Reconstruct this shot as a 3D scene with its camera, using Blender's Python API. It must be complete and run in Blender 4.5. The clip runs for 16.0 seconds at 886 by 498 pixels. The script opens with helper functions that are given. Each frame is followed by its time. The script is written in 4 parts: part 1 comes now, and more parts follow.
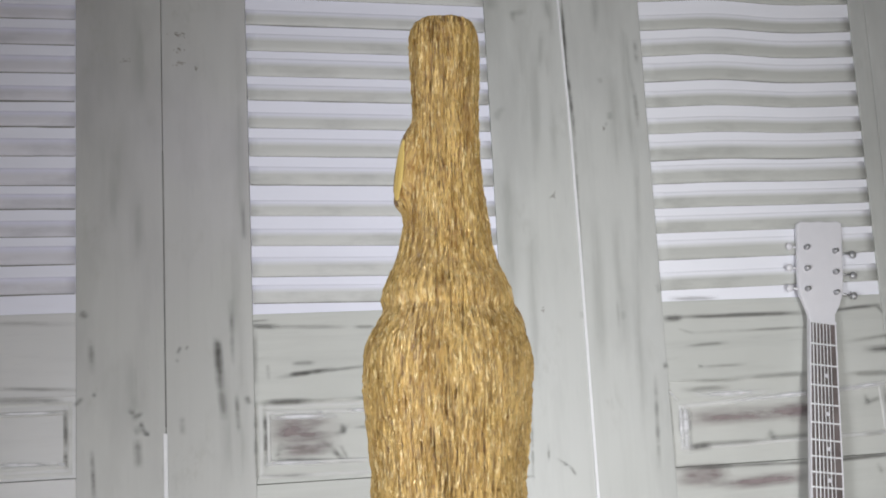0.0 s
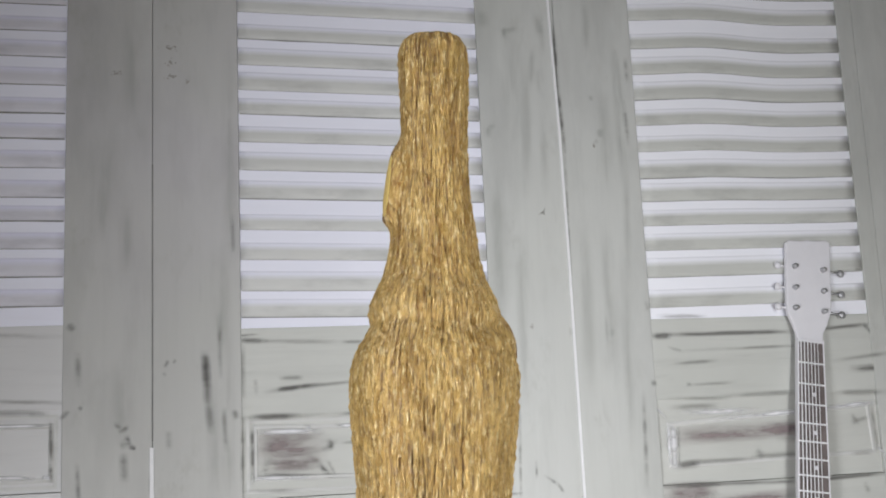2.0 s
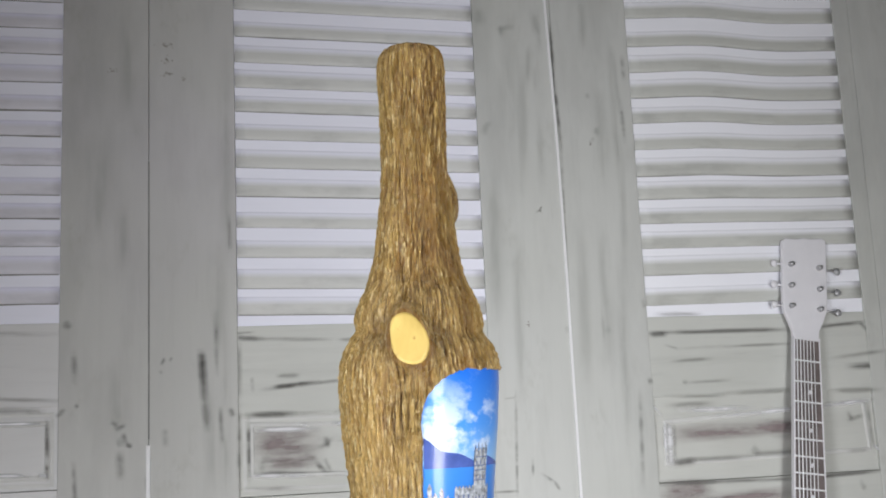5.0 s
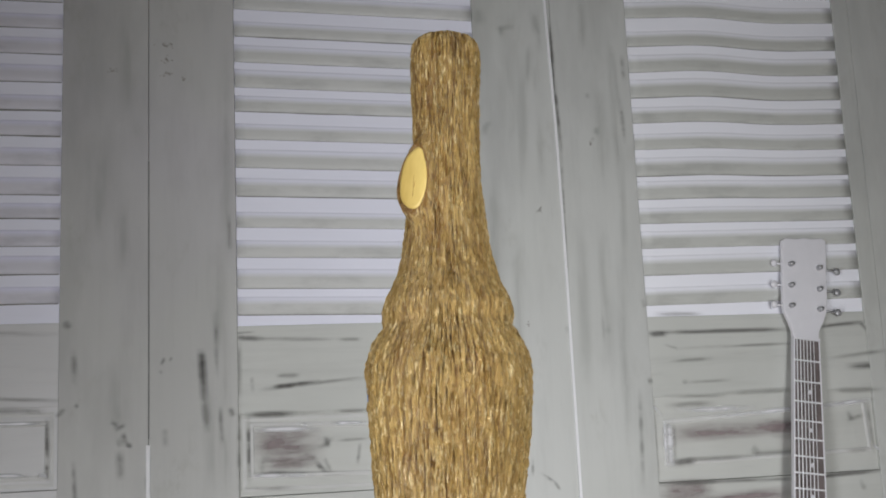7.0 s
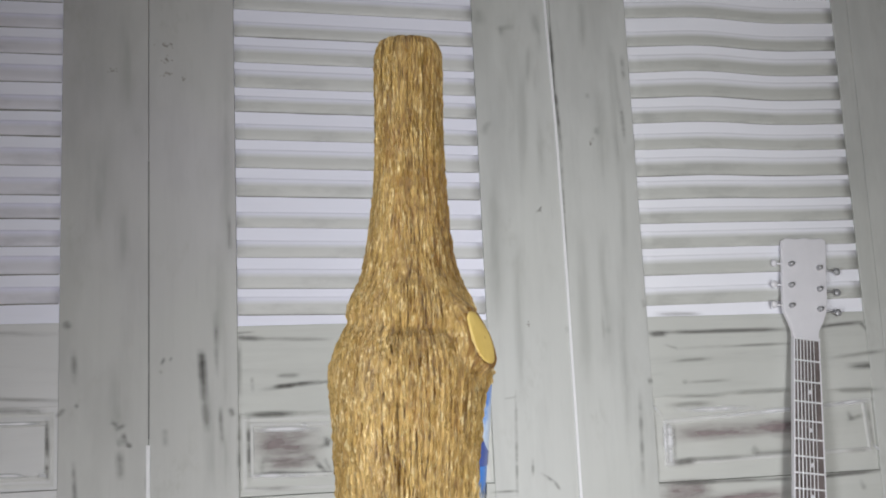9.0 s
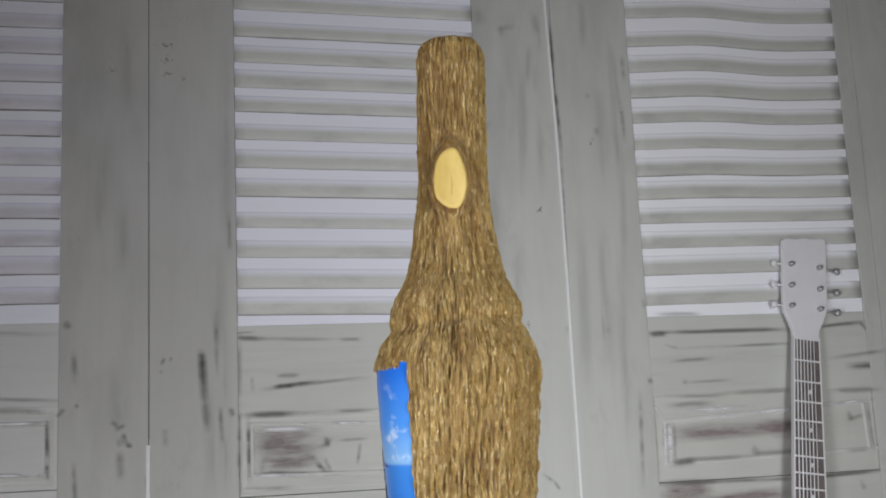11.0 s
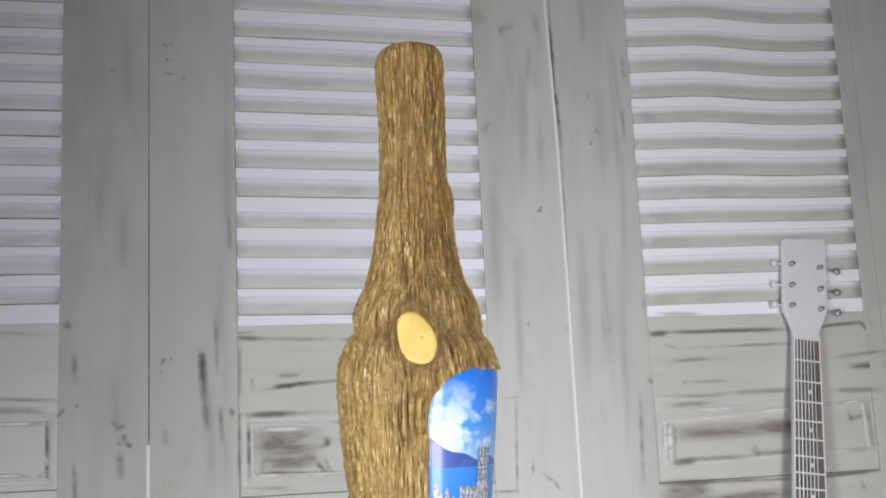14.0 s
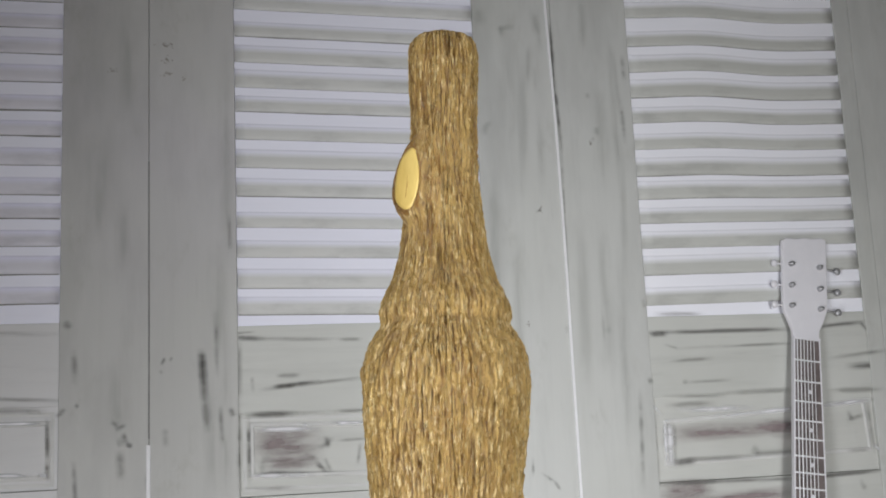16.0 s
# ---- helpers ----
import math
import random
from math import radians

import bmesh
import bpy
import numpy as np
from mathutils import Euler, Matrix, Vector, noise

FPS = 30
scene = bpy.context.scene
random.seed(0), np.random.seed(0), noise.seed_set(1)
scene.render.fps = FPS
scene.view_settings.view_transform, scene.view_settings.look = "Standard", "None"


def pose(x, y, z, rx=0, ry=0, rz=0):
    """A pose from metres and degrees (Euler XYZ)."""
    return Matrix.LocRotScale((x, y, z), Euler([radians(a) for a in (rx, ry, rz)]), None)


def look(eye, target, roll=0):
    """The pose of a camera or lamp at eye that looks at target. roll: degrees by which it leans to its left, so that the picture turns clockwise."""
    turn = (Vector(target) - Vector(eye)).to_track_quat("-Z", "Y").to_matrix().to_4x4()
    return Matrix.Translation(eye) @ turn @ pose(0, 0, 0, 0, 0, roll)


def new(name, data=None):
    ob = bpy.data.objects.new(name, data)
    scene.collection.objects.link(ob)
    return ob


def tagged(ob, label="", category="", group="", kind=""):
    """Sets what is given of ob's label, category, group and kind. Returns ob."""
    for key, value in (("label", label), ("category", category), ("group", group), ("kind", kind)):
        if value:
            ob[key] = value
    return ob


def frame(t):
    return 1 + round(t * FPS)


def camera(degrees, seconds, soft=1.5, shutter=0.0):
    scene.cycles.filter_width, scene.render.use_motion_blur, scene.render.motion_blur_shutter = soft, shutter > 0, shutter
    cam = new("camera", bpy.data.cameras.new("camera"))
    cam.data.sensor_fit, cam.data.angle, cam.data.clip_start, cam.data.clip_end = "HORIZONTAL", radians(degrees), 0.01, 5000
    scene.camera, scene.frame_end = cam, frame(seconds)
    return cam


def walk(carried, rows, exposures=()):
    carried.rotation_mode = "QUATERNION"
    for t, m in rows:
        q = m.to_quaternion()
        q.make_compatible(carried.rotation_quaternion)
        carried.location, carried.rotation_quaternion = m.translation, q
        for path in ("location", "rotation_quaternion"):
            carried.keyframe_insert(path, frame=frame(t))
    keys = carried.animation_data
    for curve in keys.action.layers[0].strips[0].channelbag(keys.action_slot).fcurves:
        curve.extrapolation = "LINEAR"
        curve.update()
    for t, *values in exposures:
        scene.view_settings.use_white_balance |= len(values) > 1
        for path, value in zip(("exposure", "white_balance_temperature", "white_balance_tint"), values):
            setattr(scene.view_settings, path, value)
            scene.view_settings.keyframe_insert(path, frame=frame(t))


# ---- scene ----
# ---- camera ----
H = 0.76            # height of the lens above the floor
K = 0.85            # metres per unit of the shutter plan
YW = 1.5725         # distance of the shutters' front face

cam = camera(46, 16.0, soft=1.8)


def aim(up, turn, roll):
    a, b = radians(up), radians(turn)
    eye = Vector((0, 0, H))
    return look(eye, eye + Vector((math.sin(b) * math.cos(a), math.cos(b) * math.cos(a), math.sin(a))), roll)


walk(cam, [
    (0.0, aim(8.277, 11.117, -2.975)),
    (0.2, aim(8.73, 11.15, -2.85)),
    (0.5, aim(9.203, 11.201, -2.563)),
    (1.0, aim(9.157, 11.472, -2.556)),
    (1.5, aim(9.140, 11.618, -2.552)),
    (2.0, aim(9.107, 11.736, -2.543)),
    (2.5, aim(9.076, 11.816, -2.541)),
    (3.0, aim(9.050, 11.850, -2.530)),
    (3.5, aim(9.040, 11.820, -2.560)),
    (4.0, aim(9.010, 11.905, -2.540)),
    (6.5, aim(8.972, 11.925, -2.551)),
    (16.0, aim(8.970, 11.912, -2.555)),
], exposures=[(0.0, -0.01), (1.5, -0.05), (4.0, -0.07), (4.8, -0.11), (5.5, -0.4), (6.0, -0.65), (6.5, -0.66), (7.0, -0.41), (7.5, -0.21), (8.5, -0.17),
              (9.8, -0.15), (10.5, -0.6), (11.0, -0.55), (11.5, -0.3), (12.0, -0.17), (13.0, -0.17), (14.5, -0.15), (15.0, -0.63), (15.5, -0.59), (16.0, -0.25)])

# ---- world and lights ----
world = bpy.data.worlds.new("world")
scene.world = world
world.use_nodes = True
world.node_tree.nodes["Background"].inputs["Color"].default_value = (0.75, 0.8, 0.9, 1)
world.node_tree.nodes["Background"].inputs["Strength"].default_value = 0.05


def area_lamp(name, eye, target, width, height, watts, colour, spread):
    data = bpy.data.lights.new(name, "AREA")
    data.shape, data.size, data.size_y = "RECTANGLE", width, height
    data.energy, data.color, data.spread = watts, colour, radians(spread)
    lamp = new(name, data)
    lamp.matrix_world = look(eye, target)
    return lamp


# two unseen strip lamps, placed from the two reflections on the label
area_lamp("left_strip_light", (-0.86, -0.29, H - 0.36), (0.20, 0.5, H - 0.46), 0.44, 0.90, 10.5, (0.94, 0.96, 1.0), 98)
area_lamp("studio_light", (0.42, -0.70, H - 0.22), (0.42, 1.5, H - 0.54), 0.36, 1.10, 10.0, (0.97, 0.985, 1.0), 92)


# ---- materials ----
class Nodes:
    """Small helper that builds one node material."""

    def __init__(self, name, rough=0.6, metal=0.0):
        self.mat = bpy.data.materials.new(name)
        self.mat.use_nodes = True
        self.tree = self.mat.node_tree
        self.bsdf = self.tree.nodes["Principled BSDF"]
        self.bsdf.inputs["Roughness"].default_value = rough
        self.bsdf.inputs["Metallic"].default_value = metal
        self.coords = self.tree.nodes.new("ShaderNodeTexCoord")

    def link(self, a, b):
        self.tree.links.new(a, b)

    def noise(self, scale, stretch=(1, 1, 1), detail=4, rough=0.55, source="Object", shift=(0, 0, 0)):
        m = self.tree.nodes.new("ShaderNodeMapping")
        m.inputs["Scale"].default_value = stretch
        m.inputs["Location"].default_value = shift
        n = self.tree.nodes.new("ShaderNodeTexNoise")
        n.inputs["Scale"].default_value, n.inputs["Detail"].default_value = scale, detail
        n.inputs["Roughness"].default_value = rough
        self.link(self.coords.outputs[source], m.inputs["Vector"])
        self.link(m.outputs["Vector"], n.inputs["Vector"])
        return n.outputs["Fac"]

    def ramp(self, fac, stops):
        r = self.tree.nodes.new("ShaderNodeValToRGB")
        e = r.color_ramp.elements
        while len(e) < len(stops):
            e.new(0.5)
        for k, (p, c) in enumerate(stops):
            e[k].position, e[k].color = p, (*c, 1) if len(c) == 3 else c
        self.link(fac, r.inputs["Fac"])
        return r.outputs["Color"]

    def mix(self, fac, a, b, mode="MIX"):
        n = self.tree.nodes.new("ShaderNodeMix")
        n.data_type, n.blend_type = "RGBA", mode
        for sock, v in ((n.inputs[0], fac), (n.inputs[6], a), (n.inputs[7], b)):
            if hasattr(v, "is_output"):
                self.link(v, sock)
            else:
                sock.default_value = v if isinstance(v, (int, float)) else (*v, 1)
        return n.outputs[2]

    def random(self):
        return self.tree.nodes.new("ShaderNodeObjectInfo").outputs["Random"]

    def attribute(self, name):
        n = self.tree.nodes.new("ShaderNodeAttribute")
        n.attribute_name = name
        return n.outputs["Fac"]

    def bump(self, height, strength, distance):
        b = self.tree.nodes.new("ShaderNodeBump")
        b.inputs["Strength"].default_value, b.inputs["Distance"].default_value = strength, distance
        self.link(height, b.inputs["Height"])
        self.link(b.outputs["Normal"], self.bsdf.inputs["Normal"])

    def colour(self, sock):
        if hasattr(sock, "is_output"):
            self.link(sock, self.bsdf.inputs["Base Color"])
        else:
            self.bsdf.inputs["Base Color"].default_value = (*sock, 1)
        return self.mat


def grey(v):
    return (v, v, v)


def weathered_paint(name, light, dark, brown=0.0, upright=True, seed=0.0, lit_top=None, grain=1.0, tint=None):
    """Old chalky paint: cloudy tone, faint streaks along the grain, worn brown specks."""
    n = Nodes(name, 0.62)
    long = (14, 14, 1.1) if upright else (1.1, 14, 14)
    cloud = n.ramp(n.noise(3.0, shift=(seed, 0, 0)), [(0.35, dark), (0.62, light)])
    if tint:
        cloud = n.mix(n.ramp(n.noise(2.1, (1, 1, 0.8), 3, 0.5, shift=(seed + 1, 6, 2)), [(0.42, grey(0)), (0.60, grey(1))]), cloud, tint)
    streak = n.ramp(n.noise(3.2, long, 6, 0.65, shift=(seed, 0, 3)), [(0.30, grey(0.70 if upright else 0.62)), (0.52, grey(1.0))])
    base = n.mix(0.5 * grain, cloud, streak, "MULTIPLY")
    fine = n.ramp(n.noise(9, long, 5, 0.7, shift=(seed, 2, 0)), [(0.27, grey(0.62)), (0.40, grey(1.0))])
    base = n.mix(0.5 * grain, base, fine, "MULTIPLY")
    if upright:
        blot = n.ramp(n.noise(5.5, (1.6, 1.6, 0.5), 5, 0.6, shift=(seed + 4, 1, 2)), [(0.50, grey(1.0)), (0.72, grey(0.74))])
        base = n.mix(0.6, base, blot, "MULTIPLY")
        # clusters of mildew specks
        zone = n.ramp(n.noise(7.0, (1.8, 1.8, 1.0), 3, 0.6, shift=(seed + 2.6, 3, 7.4)), [(0.56, grey(0)), (0.70, grey(0.7))])
        speck = n.ramp(n.noise(60, (1.3, 1.3, 0.7), 4, 0.65, shift=(1, 6, 2)), [(0.46, grey(0)), (0.66, grey(0.5))])
        base = n.mix(n.mix(1.0, zone, speck, "MULTIPLY"), base, (0.36, 0.36, 0.325))
    if brown:
        worn = n.ramp(n.noise(6.0, (1, 1, 2.4) if not upright else (2, 2, 0.8), 7, 0.7, shift=(seed, 5, 1)),
                      [(0.60 - 0.1 * brown, grey(0)), (0.72 - 0.1 * brown, grey(1))])
        base = n.mix(worn, base, (0.30, 0.235, 0.215))
    if lit_top:
        # louvre shading in the colour: grey fades unevenly to pale; faint olive dirt below
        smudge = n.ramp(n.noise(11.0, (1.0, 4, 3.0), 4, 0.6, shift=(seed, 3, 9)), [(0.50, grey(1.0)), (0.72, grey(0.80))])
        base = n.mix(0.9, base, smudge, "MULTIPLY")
        ragged = n.mix(0.16, n.attribute("lit_top"), n.noise(5.0, (1.0, 14, 8), 4, 0.55, shift=(seed, 8, 3)), "OVERLAY")
        base = n.mix(n.ramp(ragged, [(0.15, grey(0)), (0.85, grey(1))]), base, lit_top)
    n.bump(n.noise(30, long, 6, 0.7), 0.12, 0.002)
    return n.colour(base)


STILE = weathered_paint("weathered_stile_paint", (0.578, 0.586, 0.562), (0.518, 0.527, 0.500), 0.0, grain=0.36, tint=(0.566, 0.573, 0.556))
STILE_GREY = weathered_paint("greyed_stile_paint", (0.530, 0.520, 0.532), (0.480, 0.475, 0.478), 0.0, seed=3.0, grain=0.25, tint=(0.518, 0.518, 0.500))
RAIL = weathered_paint("weathered_rail_paint", (0.590, 0.597, 0.568), (0.530, 0.538, 0.508), 0.0, upright=False, seed=2.0, grain=0.45)
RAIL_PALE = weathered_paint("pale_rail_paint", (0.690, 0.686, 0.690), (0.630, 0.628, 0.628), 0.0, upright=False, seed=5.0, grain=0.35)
PANEL = weathered_paint("worn_panel_paint", (0.60, 0.605, 0.575), (0.53, 0.535, 0.505), 0.0, upright=False, seed=7.3, grain=0.5)
# slat paints carry shading: grey shaded foot, lit pale tone towards the top
SLAT = weathered_paint("slat_paint", (0.610, 0.617, 0.588), (0.552, 0.558, 0.530), 0.0, upright=False, seed=4.0, lit_top=(0.93, 0.935, 1.0), grain=0.35)
SLAT_PALE = weathered_paint("pale_slat_paint", (0.690, 0.692, 0.680), (0.632, 0.635, 0.620), 0.0, upright=False, seed=14.0, lit_top=(0.885, 0.89, 1.0), grain=0.30)
SLAT_LAVENDER = weathered_paint("lavender_slat_paint", (0.755, 0.745, 0.820), (0.700, 0.690, 0.760), 0.0, upright=False, seed=17.0, lit_top=(0.85, 0.845, 1.0), grain=0.30)
# boards share the lit tone and paint the bright bands between slats
BOARD = weathered_paint("lit_board_paint", (0.93, 0.935, 1.0), (0.91, 0.915, 0.985), 0.0, upright=False, seed=9.0, grain=0.10)
BOARD_LAVENDER = weathered_paint("lit_lavender_board_paint", (0.885, 0.89, 1.0), (0.86, 0.865, 0.98), 0.0, upright=False, seed=19.0, grain=0.10)
MOULD = weathered_paint("moulding_paint", (0.66, 0.66, 0.645), (0.59, 0.59, 0.575), 0.0, upright=False, seed=11.0, grain=0.5)


def stain_material(name, tone, strength, stretch=(0.45, 1, 2.2)):
    """A thin soft-edged mark that lets the paint under it show through, ragged along the grain."""
    n = Nodes(name, 0.8)
    sep = n.tree.nodes.new("ShaderNodeSeparateXYZ")
    n.link(n.coords.outputs["UV"], sep.inputs[0])

    def calc(op, a, b):
        m = n.tree.nodes.new("ShaderNodeMath")
        m.operation = op
        for sock, v in zip(m.inputs, (a, b)):
            if hasattr(v, "is_output"):
                n.link(v, sock)
            else:
                sock.default_value = v
        return m.outputs[0]

    def inward(v, k):
        away = calc("ABSOLUTE", calc("SUBTRACT", v, 0.5), 0.0)
        return calc("MINIMUM", calc("MULTIPLY", calc("SUBTRACT", 0.5, away), k), 1.0)

    mask = calc("MULTIPLY", inward(sep.outputs["X"], 3.2), inward(sep.outputs["Y"], 2.0))
    ragged = calc("MULTIPLY", mask, n.ramp(n.noise(24, stretch, 5, 0.62), [(0.34, grey(0.25)), (0.60, grey(1.25))]))
    cover = n.ramp(ragged, [(0.0, grey(0)), (0.35, grey(0.30 * strength)), (0.95, grey(strength))])
    n.link(cover, n.bsdf.inputs["Alpha"])
    return n.colour(n.ramp(n.noise(80, detail=4), [(0.3, tuple(v * 0.8 for v in tone)), (0.7, tone)]))


# grime, and also the painted shade beside the white bead
GRIME_SHADE_STAIN = stain_material("grime_shade_stain", (0.18, 0.175, 0.165), 0.60)
FAINT_STAIN = stain_material("faint_stain", (0.27, 0.27, 0.25), 0.37)
GREY_STAIN = stain_material("mildew_stain", (0.36, 0.37, 0.34), 0.16, (2.2, 1, 0.35))
BROWN_STAIN = stain_material("brown_stain", (0.315, 0.250, 0.255), 0.72)
# white for highlights painted along the moulding edges
WHITE_HIGHLIGHT = stain_material("white_highlight", (0.88, 0.88, 0.91), 1.0)
STAIN_NAMES = {"grime_shade_stain": "grime_shade_streak", "faint_stain": "grime_shade_streak", "mildew_stain": "mildew_streak", "brown_stain": "brown_patch", "white_highlight": "white_highlight_edge"}


def plain(name, c, rough=0.5, metal=0.0, vary=0.15, scale=40):
    n = Nodes(name, rough, metal)
    lo = tuple(v * (1 - vary) for v in c)
    return n.colour(n.ramp(n.noise(scale, detail=5), [(0.3, lo), (0.7, c)]))


# dark tone for painted shadow lines under the louvres and at the seam
SHADE_LINE = plain("shade_line", (0.30, 0.295, 0.285), 0.8, vary=0.4)
CHIP = plain("bare_brown_wood", (0.42, 0.40, 0.375), 0.8, vary=0.5, scale=60)
BEAD = plain("white_bead_paint", (0.86, 0.86, 0.88), 0.45, vary=0.08)
PLASTER = plain("room_plaster", (0.62, 0.60, 0.57), 0.9, vary=0.08, scale=3)
FLOORWOOD = plain("floor_boards", (0.30, 0.22, 0.15), 0.5, vary=0.3, scale=6)
TABLEWOOD = plain("table_wood", (0.42, 0.33, 0.24), 0.4, vary=0.25, scale=9)
TURN = plain("turntable_plastic", (0.75, 0.75, 0.75), 0.35, vary=0.05)
GUITAR = plain("white_guitar_lacquer", (0.80, 0.79, 0.83), 0.35, vary=0.04)
FRETBOARD = plain("fretboard_rosewood", (0.20, 0.165, 0.16), 0.5, vary=0.45, scale=30)
STEEL = plain("fret_metal", (0.90, 0.90, 0.92), 0.4, 0.2, vary=0.05)
STRING = plain("string_metal", (0.86, 0.86, 0.88), 0.4, 0.2, vary=0.05)
PEG = plain("tuner_chrome", (0.52, 0.52, 0.54), 0.45, 0.6, vary=0.2)


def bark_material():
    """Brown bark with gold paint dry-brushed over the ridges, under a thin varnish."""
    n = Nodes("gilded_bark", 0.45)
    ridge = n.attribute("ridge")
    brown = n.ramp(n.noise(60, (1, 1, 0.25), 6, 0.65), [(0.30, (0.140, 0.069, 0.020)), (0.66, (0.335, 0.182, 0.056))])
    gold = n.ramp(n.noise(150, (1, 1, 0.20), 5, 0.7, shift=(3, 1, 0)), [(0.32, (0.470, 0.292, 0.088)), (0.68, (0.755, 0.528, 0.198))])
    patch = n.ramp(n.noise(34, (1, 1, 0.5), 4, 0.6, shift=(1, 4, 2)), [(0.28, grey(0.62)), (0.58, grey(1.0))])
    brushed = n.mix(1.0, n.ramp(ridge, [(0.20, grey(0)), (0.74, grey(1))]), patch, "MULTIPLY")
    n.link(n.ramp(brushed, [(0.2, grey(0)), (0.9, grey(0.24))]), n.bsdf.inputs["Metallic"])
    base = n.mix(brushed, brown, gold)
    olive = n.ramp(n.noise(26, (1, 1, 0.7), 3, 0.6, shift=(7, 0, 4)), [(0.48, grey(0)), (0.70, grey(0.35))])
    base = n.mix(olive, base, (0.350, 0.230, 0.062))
    # pale flecks on the ridges paint the small glints of the varnish
    glint_fleck = n.ramp(n.noise(620, (1, 1, 0.30), 3, 0.6, shift=(5, 2, 6)), [(0.54, grey(0)), (0.64, grey(0.85))])
    base = n.mix(n.mix(1.0, glint_fleck, n.ramp(ridge, [(0.36, grey(0)), (0.66, grey(1))]), "MULTIPLY"), base, (0.88, 0.71, 0.39))
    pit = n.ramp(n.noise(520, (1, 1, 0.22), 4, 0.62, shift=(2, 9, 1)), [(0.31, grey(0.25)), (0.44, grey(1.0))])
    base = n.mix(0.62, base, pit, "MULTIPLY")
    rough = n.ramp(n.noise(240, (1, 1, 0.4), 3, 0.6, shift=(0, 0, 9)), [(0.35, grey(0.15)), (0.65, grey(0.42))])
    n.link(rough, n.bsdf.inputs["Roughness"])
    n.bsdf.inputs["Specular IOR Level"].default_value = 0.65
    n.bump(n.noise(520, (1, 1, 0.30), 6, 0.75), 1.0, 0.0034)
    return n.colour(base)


def cut_wood_material():
    n = Nodes("cut_yellow_wood", 0.5)
    a = n.ramp(n.noise(90, (1, 1, 0.35), 5, 0.6), [(0.25, (0.45, 0.305, 0.075)), (0.7, (0.655, 0.485, 0.155))])
    spots = n.ramp(n.noise(160, detail=3), [(0.26, (0.42, 0.24, 0.07)), (0.34, (1, 1, 1))])
    n.bump(n.noise(300, (1, 1, 0.3)), 0.3, 0.0005)
    return n.colour(n.mix(0.6, a, spots, "MULTIPLY"))


def label_material():
    """A glossy printed seascape: blue sky with clouds above a blue sea."""
    n = Nodes("printed_seascape", 0.30)
    uv = n.tree.nodes.new("ShaderNodeSeparateXYZ")
    n.link(n.coords.outputs["UV"], uv.inputs[0])
    v = uv.outputs["Y"]
    sky = n.ramp(v, [(0.0, (0.02, 0.13, 0.56)), (0.53, (0.05, 0.23, 0.68)), (0.545, (0.24, 0.46, 0.78)),
                     (0.72, (0.07, 0.27, 0.74)), (1.0, (0.012, 0.13, 0.62))])
    lean = n.tree.nodes.new("ShaderNodeMath")
    lean.operation = "MULTIPLY_ADD"
    n.link(uv.outputs["X"], lean.inputs[0])
    lean.inputs[1].default_value, lean.inputs[2].default_value = -0.17, 0.05
    more = n.tree.nodes.new("ShaderNodeMath")
    n.link(n.noise(4.4, (1.0, 1.7, 1), 6, 0.6, "UV", (3.1, 1.7, 0)), more.inputs[0])
    n.link(lean.outputs[0], more.inputs[1])
    puff = n.ramp(more.outputs[0], [(0.46, grey(0)), (0.60, grey(1))])
    zone = n.ramp(v, [(0.545, grey(0)), (0.57, grey(0.95)), (0.72, grey(0.95)), (0.90, grey(0.25)), (1.0, grey(0.0))])
    base = n.mix(n.mix(1.0, puff, zone, "MULTIPLY"), sky, (0.62, 0.72, 0.86))
    n.bsdf.inputs["Coat Weight"].default_value = 0.60
    n.bsdf.inputs["Specular IOR Level"].default_value = 0.15
    n.bsdf.inputs["Coat Roughness"].default_value = 0.13
    return n.colour(base)


BARK, CUT, LABEL = bark_material(), cut_wood_material(), label_material()
HILL = plain("printed_hill_ink", (0.085, 0.135, 0.44), 0.18, vary=0.35, scale=120)
CASTLE = plain("printed_castle_ink", (0.58, 0.61, 0.66), 0.18, vary=0.80, scale=500)
CASTLE_DARK = plain("printed_shadow_ink", (0.20, 0.24, 0.38), 0.18, vary=0.4, scale=500)
SPLITWOOD = plain("crack_wood", (0.46, 0.29, 0.08), 0.7, vary=0.3)


# ---- building helpers ----
def finish(ob, m, smooth):
    ob.data.materials.append(m)
    if smooth:
        ob.data.polygons.foreach_set("use_smooth", [True] * len(ob.data.polygons))
    return ob


def part(name, bm, material, parent=None, label="", smooth=False):
    me = bpy.data.meshes.new(name)
    bmesh.ops.recalc_face_normals(bm, faces=bm.faces)
    bm.to_mesh(me)
    bm.free()
    ob = finish(new(name, me), material, smooth)
    ob.parent = parent
    if label:
        tagged(ob, label)
    return ob


def thing(name, label, category, group="", kind="", m=None):
    ob = tagged(new(name), label, category, group, kind)
    if m is not None:
        ob.matrix_basis = m
    return ob


def box(bm, x0, x1, y0, y1, z0, z1, bevel=0.0):
    made = bmesh.ops.create_cube(bm, size=1)["verts"]
    for v in made:
        v.co = Vector((x0 + (v.co.x + 0.5) * (x1 - x0), y0 + (v.co.y + 0.5) * (y1 - y0), z0 + (v.co.z + 0.5) * (z1 - z0)))
    if bevel:
        edges = list({e for v in made for e in v.link_edges})
        bmesh.ops.bevel(bm, geom=edges, offset=bevel, segments=2, affect="EDGES", profile=0.6)
    return bm


def block(*a, bevel=0.0):
    return box(bmesh.new(), *a, bevel=bevel)


